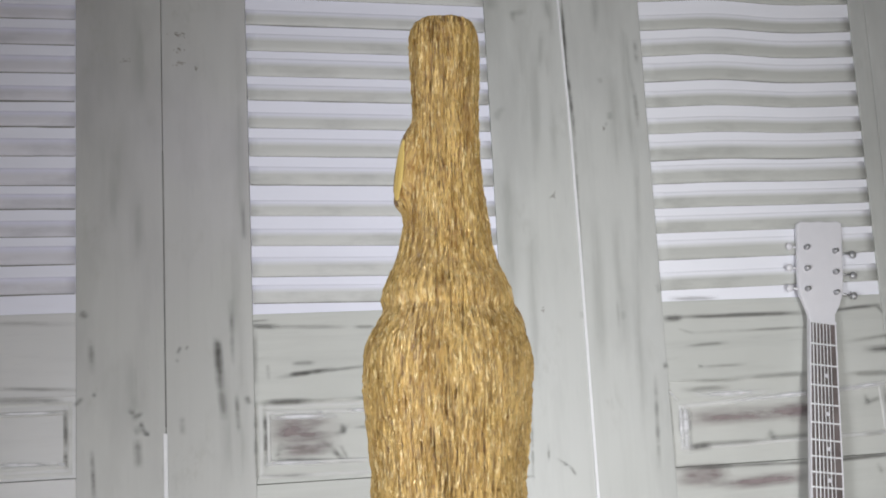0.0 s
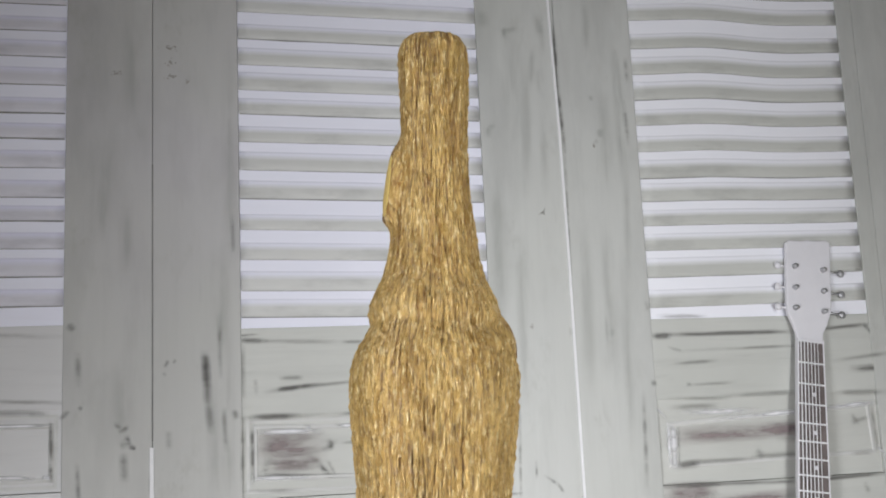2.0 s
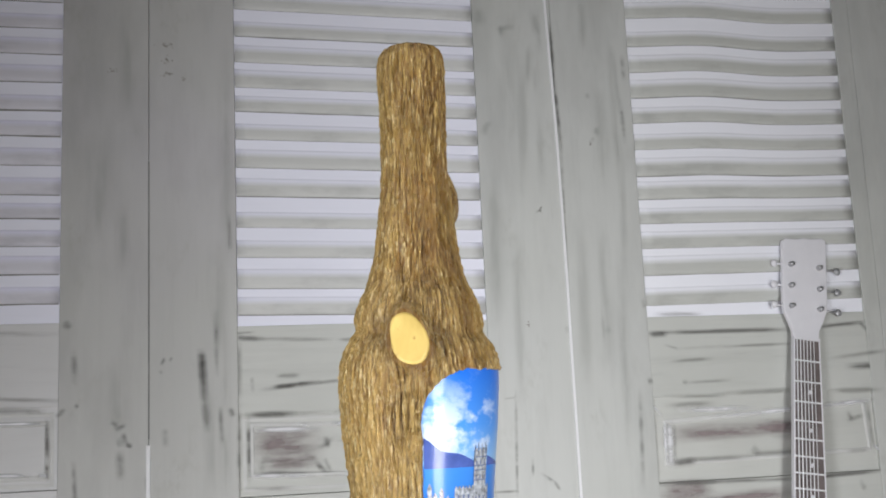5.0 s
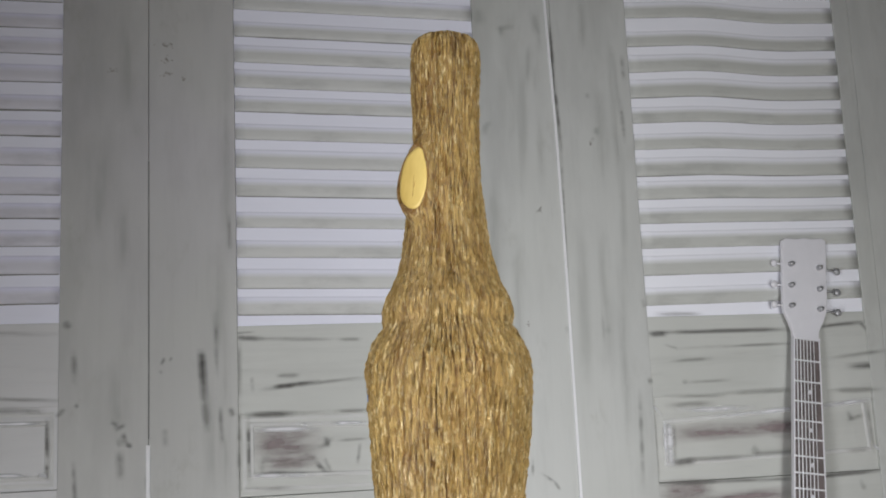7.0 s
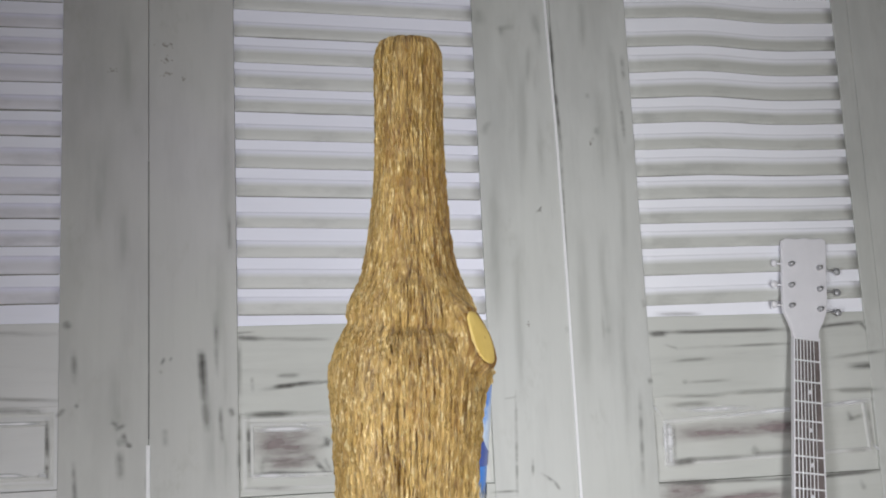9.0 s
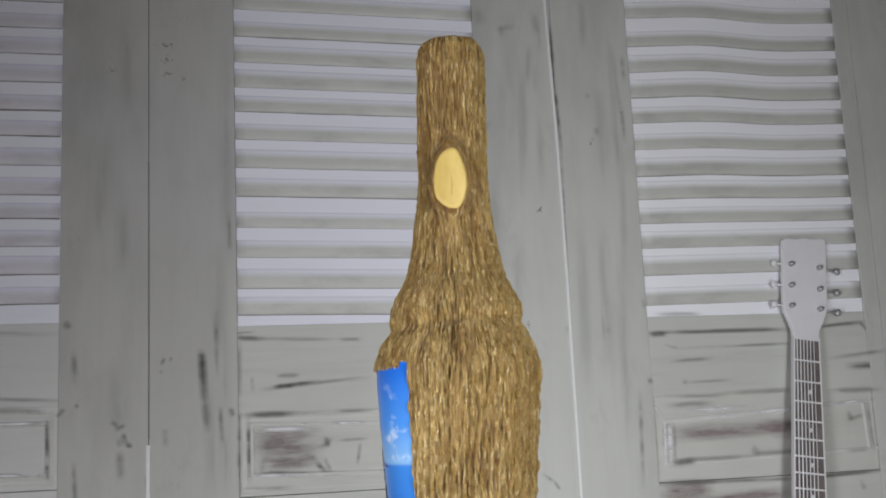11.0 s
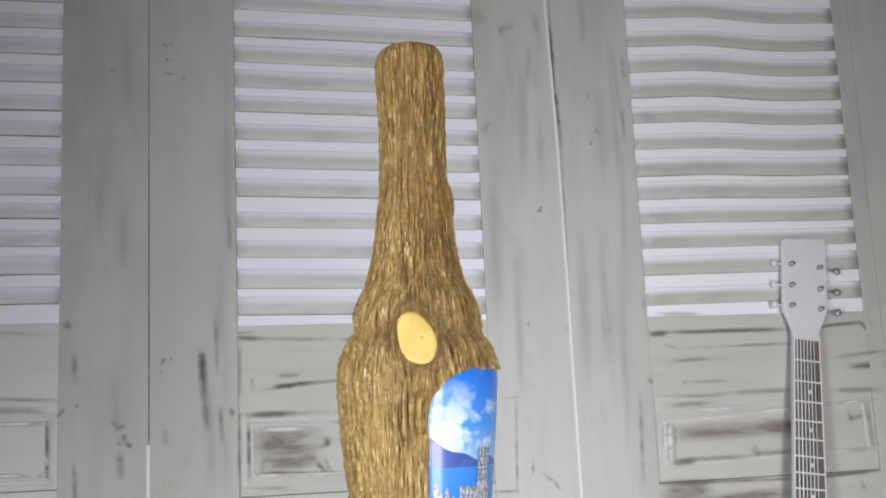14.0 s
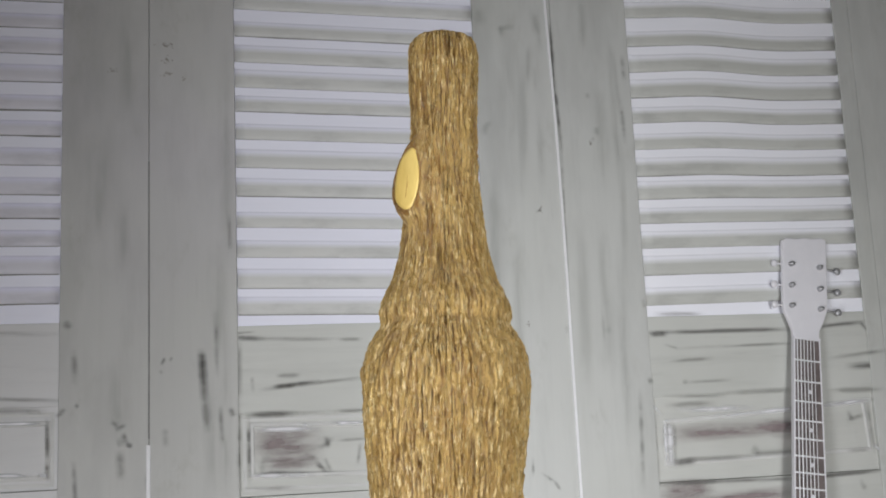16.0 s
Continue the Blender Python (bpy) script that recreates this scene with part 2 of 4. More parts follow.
def extrude_outline(points, y0, y1, bevel=0.0):
    """A flat outline in x and z, given thickness along y."""
    bm = bmesh.new()
    f = bm.faces.new([bm.verts.new((x, y0, z)) for x, z in points])
    up = bmesh.ops.extrude_face_region(bm, geom=[f])["geom"]
    for v in up:
        if isinstance(v, bmesh.types.BMVert):
            v.co.y = y1
    if bevel:
        bmesh.ops.bevel(bm, geom=[e for e in bm.edges if len(e.link_faces) == 2 and abs(e.verts[0].co.y - e.verts[1].co.y) < 1e-6],
                        offset=bevel, segments=2, affect="EDGES", profile=0.6)
    return bm


# ---- the room that closes the place ----
XL, XR, YN, YB, TOP = -1.7, 2.4, -1.8, 1.68, 2.5
floor = tagged(part("floor", block(XL, XR, YN, YB, -0.1, 0.0), FLOORWOOD), "plain brown wooden floor", "floor", kind="structure")
ceiling = tagged(part("ceiling", block(XL, XR, YN, YB, TOP, TOP + 0.1), PLASTER), "plain pale plaster ceiling", "ceiling", kind="structure")
for name, b in (("wall_north", (XL - 0.1, XR + 0.1, YB, YB + 0.1, 0, TOP)), ("wall_south", (XL - 0.1, XR + 0.1, YN - 0.1, YN, 0, TOP)),
                ("wall_west", (XL - 0.1, XL, YN, YB, 0, TOP)), ("wall_east", (XR, XR + 0.1, YN, YB, 0, TOP))):
    tagged(part(name, block(*b), PLASTER), "plain pale plastered wall", "wall", kind="structure")


# ---- louvred shutter doors ----
Z0 = -H / K          # floor in plan units, measured from the lens height
ZTOP = 1.50


def P(u, v, out=0.0):
    """Plan units (u along the shutters, v above the lens) to metres; out: metres proud of the face."""
    return Vector((u * K, YW - out, H + v * K))


def pblock(u0, u1, v0, v1, out0, out1, bevel=0.0):
    return block(u0 * K, u1 * K, YW - out1, YW - out0, H + v0 * K, H + v1 * K, bevel=bevel)


def slat_bm(u0, u1, v0, height, slope, wave):
    """One louvre: a leaning board with a rounded nose, sagging along its length."""
    bm = bmesh.new()
    # section: (proud, v) going round
    sect = [(-0.0028, 0.0), (-0.0012, 0.0010), (-0.0008, height * 0.25), (-0.0012, height * 0.55), (-0.0018, height * 0.78), (-0.0027, height), (-0.0046, height * 1.25), (-0.0095, height * 1.2), (-0.0095, 0.002)]
    # how far the painted shade has given way to the lit tone
    lit_fade = (0.0, 0.0, 0.0, 0.06, 0.50, 1.0, 1.0, 1.0, 0.0)
    lit_top = bm.verts.layers.float.new("lit_top")
    n, rings = 18, []
    for i in range(n + 1):
        t = i / n
        u = u0 + (u1 - u0) * t
        dz = slope * (t - 0.5) + wave(t)
        rings.append([bm.verts.new(P(u, v0 + dz + v, o)) for o, v in sect])
        for vert, f in zip(rings[-1], lit_fade):
            vert[lit_top] = f
    for a, b in zip(rings, rings[1:]):
        for k in range(len(sect)):
            j = (k + 1) % len(sect)
            bm.faces.new((a[k], a[j], b[j], b[k]))
    bm.faces.new(rings[0]), bm.faces.new(rings[-1])
    return bm


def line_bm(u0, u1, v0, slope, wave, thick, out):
    """A thin dark strip that paints the shadow gap below a louvre."""
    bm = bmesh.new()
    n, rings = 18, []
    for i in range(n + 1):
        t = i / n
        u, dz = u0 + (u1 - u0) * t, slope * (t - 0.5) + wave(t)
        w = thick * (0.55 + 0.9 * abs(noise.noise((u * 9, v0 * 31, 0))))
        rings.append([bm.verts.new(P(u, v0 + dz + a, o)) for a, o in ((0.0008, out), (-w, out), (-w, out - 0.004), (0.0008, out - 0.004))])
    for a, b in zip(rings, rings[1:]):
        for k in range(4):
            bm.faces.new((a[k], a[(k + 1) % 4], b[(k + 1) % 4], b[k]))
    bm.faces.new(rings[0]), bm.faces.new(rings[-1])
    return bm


def ring_bm(u0, u1, v0, v1, w, out, tilt=0.0):
    """A mitred moulding frame with a raised inner edge."""
    bm = bmesh.new()
    corners = [(u0, v0), (u1, v0), (u1, v1), (u0, v1)]
    cu, cv = (u0 + u1) / 2, (v0 + v1) / 2
    sect = [(0.0, -0.0065), (0.15, out - 0.0008), (0.4, out), (0.7, out), (1.0, -0.0065)]
    rings = []
    for u, v in corners:
        su, sv = (1 if u < cu else -1), (1 if v < cv else -1)
        rings.append([bm.verts.new(P(u + su * w * s, v + sv * w * s + tilt * (u - cu), o)) for s, o in sect])
    for k in range(4):
        a, b = rings[k], rings[(k + 1) % 4]
        for j in range(len(sect) - 1):
            bm.faces.new((a[j], a[j + 1], b[j + 1], b[j]))
    return bm


def stain_bm(u0, v0, u1, v1, w, out):
    """A flat strip along a line, with its own flat coordinates along and across."""
    bm = bmesh.new()
    uv = bm.loops.layers.uv.new("UVMap")
    across = Vector((v0 - v1, u1 - u0)).normalized() * w * 0.72
    grow = Vector((u1 - u0, v1 - v0)) * 0.10
    ends = ((u0 - grow.x, v0 - grow.y), (u1 + grow.x, v1 + grow.y))
    a = [bm.verts.new(P(u - across.x, v - across.y, out)) for u, v in ends]
    b = [bm.verts.new(P(u + across.x, v + across.y, out)) for u, v in ends]
    f = bm.faces.new((a[0], a[1], b[1], b[0]))
    for loop, c in zip(f.loops, ((0, 0), (1, 0), (1, 1), (0, 1))):
        loop[uv].uv = c
    return bm


def quad_ring_bm(corners, w, out):
    """A mitred moulding frame through four corners, going round."""
    bm = bmesh.new()
    mid = sum((Vector(c) for c in corners), Vector((0, 0))) / 4
    rings = []
    for c in corners:
        inward = Vector((math.copysign(w, mid.x - c[0]), math.copysign(w, mid.y - c[1])))
        rings.append([bm.verts.new(P(c[0] + inward.x * k, c[1] + inward.y * k, o))
                      for k, o in ((0.0, -0.0065), (0.15, out - 0.0008), (0.4, out), (0.7, out), (1.0, -0.0065))])
    for k in range(4):
        a, b = rings[k], rings[(k + 1) % 4]
        for j in range(4):
            bm.faces.new((a[j], a[j + 1], b[j + 1], b[j]))
    return bm


def chip_bm(u, v, w, h, seed, out=0.0):
    """A ragged mark of a few flakes, a hair proud of the paint."""
    rnd = random.Random(seed)
    bm = bmesh.new()
    n = 11
    for c in range(9):
        k = 1.0 if c == 0 else rnd.uniform(0.18, 0.5)
        cu, cv = (u, v) if c == 0 else (u + rnd.gauss(0, 0.55) * w, v + rnd.gauss(0, 0.6) * h)
        pts = []
        for i in range(n):
            a = 2 * math.pi * i / n
            q = rnd.uniform(0.35, 1.1) * k
            pts.append((cu + w / 2 * q * math.cos(a), cv + h / 2 * q * math.sin(a)))
        lift = out + 0.0004 + 0.0002 * c
        front = [bm.verts.new(P(a, b, lift)) for a, b in pts]
        back = [bm.verts.new(P(a, b, out - 0.001)) for a, b in pts]
        bm.faces.new(front), bm.faces.new(back)
        for i in range(n):
            j = (i + 1) % n
            bm.faces.new((front[i], front[j], back[j], back[i]))
    return bm


def still(t):
    return 0.0


def shutter_door(label, u0, u1, lou, v_bot, first, pitch, slat, paints, slope, wave, panel, inner, jog):
    """paints: of the two stiles, rails, slats, backing board and lower panel; inner: corners of the inner moulding."""
    door = thing("shutter_door", label, "shutter door", "row of shutter doors")
    l0, l1 = lou
    g = 0.0003
    west, east, rail, paint, board, lower = paints
    part("stile", pblock(u0 + g, l0, Z0, ZTOP, -0.034, 0.0, 0.0016), west, door)
    part("stile", pblock(l1, u1 - g, Z0, ZTOP, -0.034, 0.0, 0.0016), east, door)
    part("top_rail", pblock(l0, l1, ZTOP - 0.14, ZTOP, -0.034, -0.001, 0.001), rail, door)
    part("middle_rail", pblock(l0, l1, panel[1], v_bot, -0.034, -0.0015, 0.001), rail, door)
    part("bottom_rail", pblock(l0, l1, Z0, panel[0] - 0.001, -0.034, -0.0012, 0.001), rail, door)
    part("backing_board", pblock(l0 + g, l1 - g, v_bot, ZTOP - 0.14, -0.034, -0.0036), board, door, "board behind the louvres, painted pale lavender-white as their lit bands")
    part("lower_panel", pblock(l0 + g, l1 - g, panel[0], panel[1], -0.034, -0.006), lower, door, "worn panel with brown flaking paint")
    if lower is not PANEL or l1 < 0.6:
        part("outer_moulding", ring_bm(l0 + 0.004, l1 - 0.004, panel[0] + 0.004, panel[1] - 0.004, 0.010, -0.0055, -0.01), MOULD, door)
    part("inner_moulding", quad_ring_bm(inner, 0.010, -0.0045), MOULD, door)
    k = 0
    while first + k * pitch < ZTOP - 0.16:
        v = first + k * pitch + (jog[k] if k < len(jog) else 0.0015 * math.sin(k * 2.3))
        fade = min(1.0, max(0.0, (v - 0.30) / 0.35))
        w = lambda t, f=fade: wave(t) * f
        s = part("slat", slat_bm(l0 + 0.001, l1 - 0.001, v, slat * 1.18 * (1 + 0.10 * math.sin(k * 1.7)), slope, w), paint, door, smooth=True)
        part("grime_line", line_bm(l0 + 0.002, l1 - 0.002, v, slope, w, (0.0011 if l1 < 0 else 0.0002) + 0.0019 * random.Random(k * 7 + int(l1 * 100)).random() ** 1.5, -0.0026), SHADE_LINE, s)
        k += 1
    return door


def ripple(t):
    return 0.0065 * math.exp(-((t - 0.33) / 0.22) ** 2) - 0.0035 * math.exp(-((t - 0.70) / 0.2) ** 2)


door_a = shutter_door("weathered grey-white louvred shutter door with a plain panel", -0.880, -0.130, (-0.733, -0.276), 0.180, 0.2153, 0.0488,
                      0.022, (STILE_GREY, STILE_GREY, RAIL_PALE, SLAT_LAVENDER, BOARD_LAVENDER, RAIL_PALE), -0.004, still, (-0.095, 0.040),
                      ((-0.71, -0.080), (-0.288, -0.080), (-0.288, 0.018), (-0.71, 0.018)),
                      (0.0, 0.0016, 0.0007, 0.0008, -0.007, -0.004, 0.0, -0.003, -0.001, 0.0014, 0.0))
door_b = shutter_door("weathered grey-white louvred shutter door with a flaking carved panel", -0.130, 0.6235, (0.019, 0.467), 0.1665, 0.1828, 0.0511,
                      0.024, (STILE_GREY, STILE, RAIL, SLAT_PALE, BOARD_LAVENDER, PANEL), -0.008, still, (-0.125, 0.013),
                      ((0.036, -0.096), (0.452, -0.104), (0.452, -0.012), (0.036, 0.001)),
                      (0.0, -0.0046, -0.0006, 0.002, 0.008, 0.009, 0.010, 0.011, 0.0047, 0.0015, 0.0))
door_c = shutter_door("weathered grey-white shutter door with warped sagging louvres", 0.6235, 1.272, (0.779, 1.236), 0.1640, 0.1884, 0.0520,
                      0.026, (STILE, STILE, RAIL, SLAT, BOARD, PANEL), 0.006, ripple, (-0.143, 0.013),
                      ((0.7945, -0.1150), (1.2265, -0.1080), (1.2215, -0.0080), (0.7965, -0.0285)),
                      (0.0, 0.006, 0.0056, 0.002, -0.0025, -0.0088, -0.0081, -0.0069, -0.0076, -0.0079, -0.0067, 0.0))
shutter_door("weathered grey-white shutter door at the end of the row", 1.272, 2.020, (1.43, 1.88), 0.14, 0.19, 0.0515,
                      0.024, (STILE, STILE, RAIL, SLAT, BOARD, PANEL), 0.0, still, (-0.13, 0.013),
                      ((1.45, -0.11), (1.86, -0.11), (1.86, -0.01), (1.45, -0.01)), ())

# beads of white paint along the closing edges
part("edge_bead", pblock(-0.1345, -0.1275, Z0, -0.030, -0.002, 0.0022, 0.001), BEAD, door_a, "white painted edge bead")
bm = bmesh.new()
path = ((0.628, Z0), (0.6258, -0.150), (0.6247, 0.127), (0.6243, 0.297), (0.6210, 0.538), (0.6173, 0.660), (0.6143, 0.765), (0.600, ZTOP))
ends = [[bm.verts.new(P(u + d, v, o)) for d, o in ((-0.0030, -0.002), (-0.0022, 0.0022), (0.0022, 0.0022), (0.0030, -0.002))] for u, v in path]
for a, b in zip(ends, ends[1:]):
    for k in range(4):
        bm.faces.new((a[k], a[(k + 1) % 4], b[(k + 1) % 4], b[k]))
bm.faces.new(ends[0]), bm.faces.new(ends[-1])
part("edge_bead", bm, BEAD, door_b, "white painted edge bead")
# painted edge shadow beside the seam
part("edge_shadow_strip", pblock(-0.1312, -0.1290, -0.02, 0.46, -0.002, 0.0008), SHADE_LINE, door_a, "dark strip painted as the edge shadow along the seam")

# streaks and stains in the paint, seam shade, and painted highlights on edges
def streaks(group, d, out, paint, marks):
    """Soft marks on one door: ends along the paint and width; each lies a hair over the last."""
    for n, (u0, v0, u1, v1, w) in enumerate(marks):
        part(STAIN_NAMES[paint.name], stain_bm(u0, v0, u1, v1, w, out + 0.00004 * n + 0.000007 * group), paint, d)


streaks(0, door_a, -0.0004, FAINT_STAIN, (
    (-0.4224, 0.1667, -0.2803, 0.1608, 0.0085), (-0.3142, 0.0353, -0.4191, 0.0370, 0.0110), (-0.3318, 0.0342, -0.2964, 0.0326, 0.0084),
    (-0.2737, 0.0699, -0.2432, 0.0697, 0.0085), (-0.2628, 0.0527, -0.2430, 0.0528, 0.0065), (-0.4196, 0.0590, -0.2609, 0.0489, 0.0074)))
streaks(1, door_a, -0.0030, GRIME_SHADE_STAIN, (
    (-0.2940, 0.0168, -0.2922, -0.0460, 0.0071), (-0.2930, -0.0515, -0.2917, -0.0808, 0.0070)))
streaks(2, door_a, 0.0006, GRIME_SHADE_STAIN, (
    (-0.1718, -0.0093, -0.1663, -0.0263, 0.0082), (-0.1681, -0.0262, -0.1572, -0.0305, 0.0084), (-0.2507, -0.0554, -0.2464, -0.1268, 0.0080)))
streaks(3, door_a, 0.0010, FAINT_STAIN, (
    (-0.2517, 0.1332, -0.2493, 0.0765, 0.0108), (-0.2783, 0.0235, -0.2641, 0.0359, 0.0084), (-0.2490, 0.0427, -0.2435, 0.0369, 0.0074),
    (-0.1919, 0.0122, -0.1809, 0.0042, 0.0075), (-0.1845, -0.0021, -0.1682, 0.0055, 0.0074), (-0.1826, -0.0246, -0.1699, -0.0206, 0.0130),
    (-0.1771, -0.0388, -0.1751, -0.0852, 0.0144), (-0.2686, 0.1813, -0.2576, 0.1696, 0.0133), (-0.1352, -0.0828, -0.1334, -0.1041, 0.0064)))
streaks(4, door_b, 0.0006, GRIME_SHADE_STAIN, (
    (-0.0433, 0.1248, -0.0382, 0.0493, 0.0141), (-0.0423, 0.1267, -0.0399, 0.0802, 0.0124), (-0.1102, 0.1029, -0.1036, 0.1151, 0.0066)))
streaks(5, door_b, 0.0010, FAINT_STAIN, (
    (-0.0961, 0.1091, -0.0914, 0.1166, 0.0056), (-0.0400, 0.0590, -0.0331, -0.0082, 0.0132), (-0.0119, 0.0291, -0.0089, -0.0378, 0.0085),
    (-0.0180, 0.1847, -0.0170, 0.0871, 0.0086), (-0.1039, -0.0049, -0.1021, -0.0332, 0.0110), (0.0051, 0.0264, 0.0106, 0.0109, 0.0104),
    (-0.1130, 0.0953, -0.1074, 0.0883, 0.0065), (0.0063, 0.3645, 0.0075, 0.3037, 0.0078), (0.5130, 0.0254, 0.5063, -0.1467, 0.0063),
    (0.4565, -0.1419, 0.5066, -0.1418, 0.0049), (0.4916, 0.0222, 0.5129, 0.0244, 0.0040), (0.5383, -0.0868, 0.5376, -0.1167, 0.0053)))
streaks(6, door_b, -0.0008, GRIME_SHADE_STAIN, (
    (0.0133, 0.1457, 0.1700, 0.1392, 0.0069), (0.0162, 0.1466, 0.0617, 0.1433, 0.0099), (0.0602, 0.0562, 0.1532, 0.0654, 0.0088),
    (0.0826, 0.0592, 0.1138, 0.0600, 0.0078), (0.0355, 0.0127, 0.1128, 0.0132, 0.0106)))
streaks(7, door_b, -0.0004, FAINT_STAIN, (
    (0.0134, 0.1545, 0.0473, 0.1555, 0.0050), (0.1949, 0.1384, 0.2351, 0.1372, 0.0070), (0.0210, 0.1445, 0.0205, 0.0354, 0.0105),
    (0.0422, 0.0772, 0.0437, 0.0519, 0.0077), (0.1334, 0.0621, 0.2430, 0.0700, 0.0069), (0.0848, 0.0777, 0.1239, 0.0782, 0.0088),
    (0.0145, 0.0117, 0.2411, 0.0116, 0.0087), (0.1814, 0.0132, 0.2512, 0.0122, 0.0069), (0.0101, -0.1106, 0.1100, -0.1144, 0.0075),
    (0.0203, 0.0200, 0.0177, -0.1054, 0.0076)))
streaks(8, door_b, -0.0048, GRIME_SHADE_STAIN, (
    (0.0354, 0.0021, 0.0359, -0.0972, 0.0077), (0.0437, -0.0853, 0.1937, -0.0944, 0.0076), (0.1670, -0.0291, 0.1723, -0.0488, 0.0099),
    (0.1501, -0.0728, 0.1691, -0.0950, 0.0098)))
streaks(9, door_b, -0.0052, FAINT_STAIN, (
    (0.1567, -0.0480, 0.1807, -0.0337, 0.0087), (0.0533, -0.0811, 0.0632, -0.0626, 0.0115), (0.0613, -0.0586, 0.0785, -0.0672, 0.0086),
    (0.1319, -0.0594, 0.1503, -0.0670, 0.0096), (0.1650, -0.0678, 0.1771, -0.0935, 0.0079), (0.1905, -0.0380, 0.2403, -0.0365, 0.0059),
    (0.2280, -0.0457, 0.2220, -0.0785, 0.0070)))
streaks(10, door_b, -0.0050, BROWN_STAIN, (
    (0.0424, -0.0405, 0.1587, -0.0443, 0.0577), (0.0631, -0.0683, 0.1464, -0.0668, 0.0249)))
streaks(11, door_b, 0.0006, GREY_STAIN, (
    (0.4788, 0.7658, 0.4826, 0.7318, 0.0246), (0.5158, 0.7249, 0.5523, 0.7330, 0.0103), (0.5230, 0.7331, 0.5218, 0.7115, 0.0090),
    (0.5904, 0.7642, 0.5945, 0.7183, 0.0183), (0.5795, 0.6950, 0.5703, 0.6155, 0.0135), (0.5858, 0.6497, 0.5864, 0.6023, 0.0113),
    (0.4722, 0.5271, 0.4948, 0.5395, 0.0110), (0.4770, 0.5140, 0.4811, 0.5305, 0.0153), (0.5374, 0.7508, 0.5251, 0.4487, 0.0335),
    (0.5634, 0.6718, 0.5497, 0.4161, 0.0178), (0.5947, 0.6841, 0.5874, 0.4161, 0.0158), (0.5735, 0.3705, 0.5765, 0.3661, 0.0100),
    (0.4921, 0.4486, 0.4839, 0.1723, 0.0281), (0.5314, 0.3084, 0.5260, 0.0269, 0.0215), (0.5950, 0.7644, 0.5981, 0.6842, 0.0114),
    (0.0028, 0.6672, 0.0026, 0.3038, 0.0237), (-0.0149, 0.3040, -0.0128, 0.1258, 0.0288), (-0.0050, 0.1451, -0.0023, -0.1229, 0.0208),
    (-0.0249, 0.0584, -0.0228, -0.1124, 0.0282)))
streaks(12, door_c, 0.0006, GREY_STAIN, (
    (0.6911, 0.8030, 0.6874, 0.6982, 0.0151), (0.7396, 0.7114, 0.7457, 0.4163, 0.0152), (0.7135, 0.6072, 0.7113, 0.4162, 0.0184),
    (0.7485, 0.6884, 0.7543, 0.5624, 0.0117), (0.7493, 0.4945, 0.7425, 0.2519, 0.0137), (0.6877, 0.6010, 0.6903, 0.5897, 0.0092),
    (0.6906, 0.5108, 0.6972, 0.5063, 0.0101), (0.7014, 0.5333, 0.7025, 0.5165, 0.0115), (0.6592, 0.3179, 0.6500, 0.0220, 0.0243),
    (0.7001, 0.3393, 0.6962, 0.0827, 0.0202), (0.6182, 0.1522, 0.6205, 0.1374, 0.0099), (0.6952, 0.1459, 0.7023, 0.1352, 0.0111),
    (0.6890, 0.1673, 0.6904, 0.1249, 0.0067), (0.7334, 0.2521, 0.7215, -0.0840, 0.0179)))
# edge shadow of the bead, painted down the seam
streaks(13, door_c, 0.0006, GRIME_SHADE_STAIN, (
    (0.6211, 0.7422, 0.6231, 0.6280, 0.0092), (0.6231, 0.6280, 0.6294, 0.4957, 0.0079)))
streaks(14, door_c, 0.0010, FAINT_STAIN, (
    (0.5526, -0.1135, 0.5772, -0.1289, 0.0060), (0.5772, -0.1289, 0.5868, -0.1454, 0.0064), (0.5649, -0.1212, 0.5709, -0.1265, 0.0060),
    (0.7525, 0.0179, 0.7469, -0.1383, 0.0089), (0.7710, 0.1974, 0.7743, 0.1812, 0.0091), (0.7690, 0.0424, 0.7805, 0.0451, 0.0115),
    # first mark here carries the painted seam shade further down
    (0.6292, 0.4955, 0.6246, 0.1688, 0.0056), (0.7651, 0.6772, 0.7663, 0.6310, 0.0094), (0.7558, 0.5850, 0.7592, 0.5057, 0.0093)))
streaks(15, door_c, -0.0008, GRIME_SHADE_STAIN, (
    (0.7817, 0.1341, 1.0983, 0.1330, 0.0086), (0.7814, 0.1310, 0.8157, 0.1321, 0.0117), (1.0983, 0.1330, 1.2321, 0.1428, 0.0089),
    (1.1874, 0.0565, 1.2742, 0.0580, 0.0133)))
streaks(16, door_c, -0.0004, FAINT_STAIN, (
    (1.2242, 0.1419, 1.2396, 0.1247, 0.0087), (0.8092, 0.1109, 0.8359, 0.1026, 0.0053), (0.8359, 0.1026, 1.0951, 0.1056, 0.0064),
    (0.8398, 0.0409, 0.8501, 0.0405, 0.0095), (0.8476, 0.0385, 0.9343, 0.0395, 0.0064), (0.9088, 0.0149, 1.0976, 0.0172, 0.0097),
    (0.8058, 0.0148, 0.9200, 0.0113, 0.0084), (0.8043, -0.0030, 0.8956, -0.0025, 0.0105), (0.8225, 0.0786, 0.9033, 0.0823, 0.0075),
    (1.1452, 0.0111, 1.2555, 0.0101, 0.0110), (1.1524, 0.0742, 1.2773, 0.0857, 0.0089), (0.7957, 0.1691, 0.8877, 0.1668, 0.0087)))
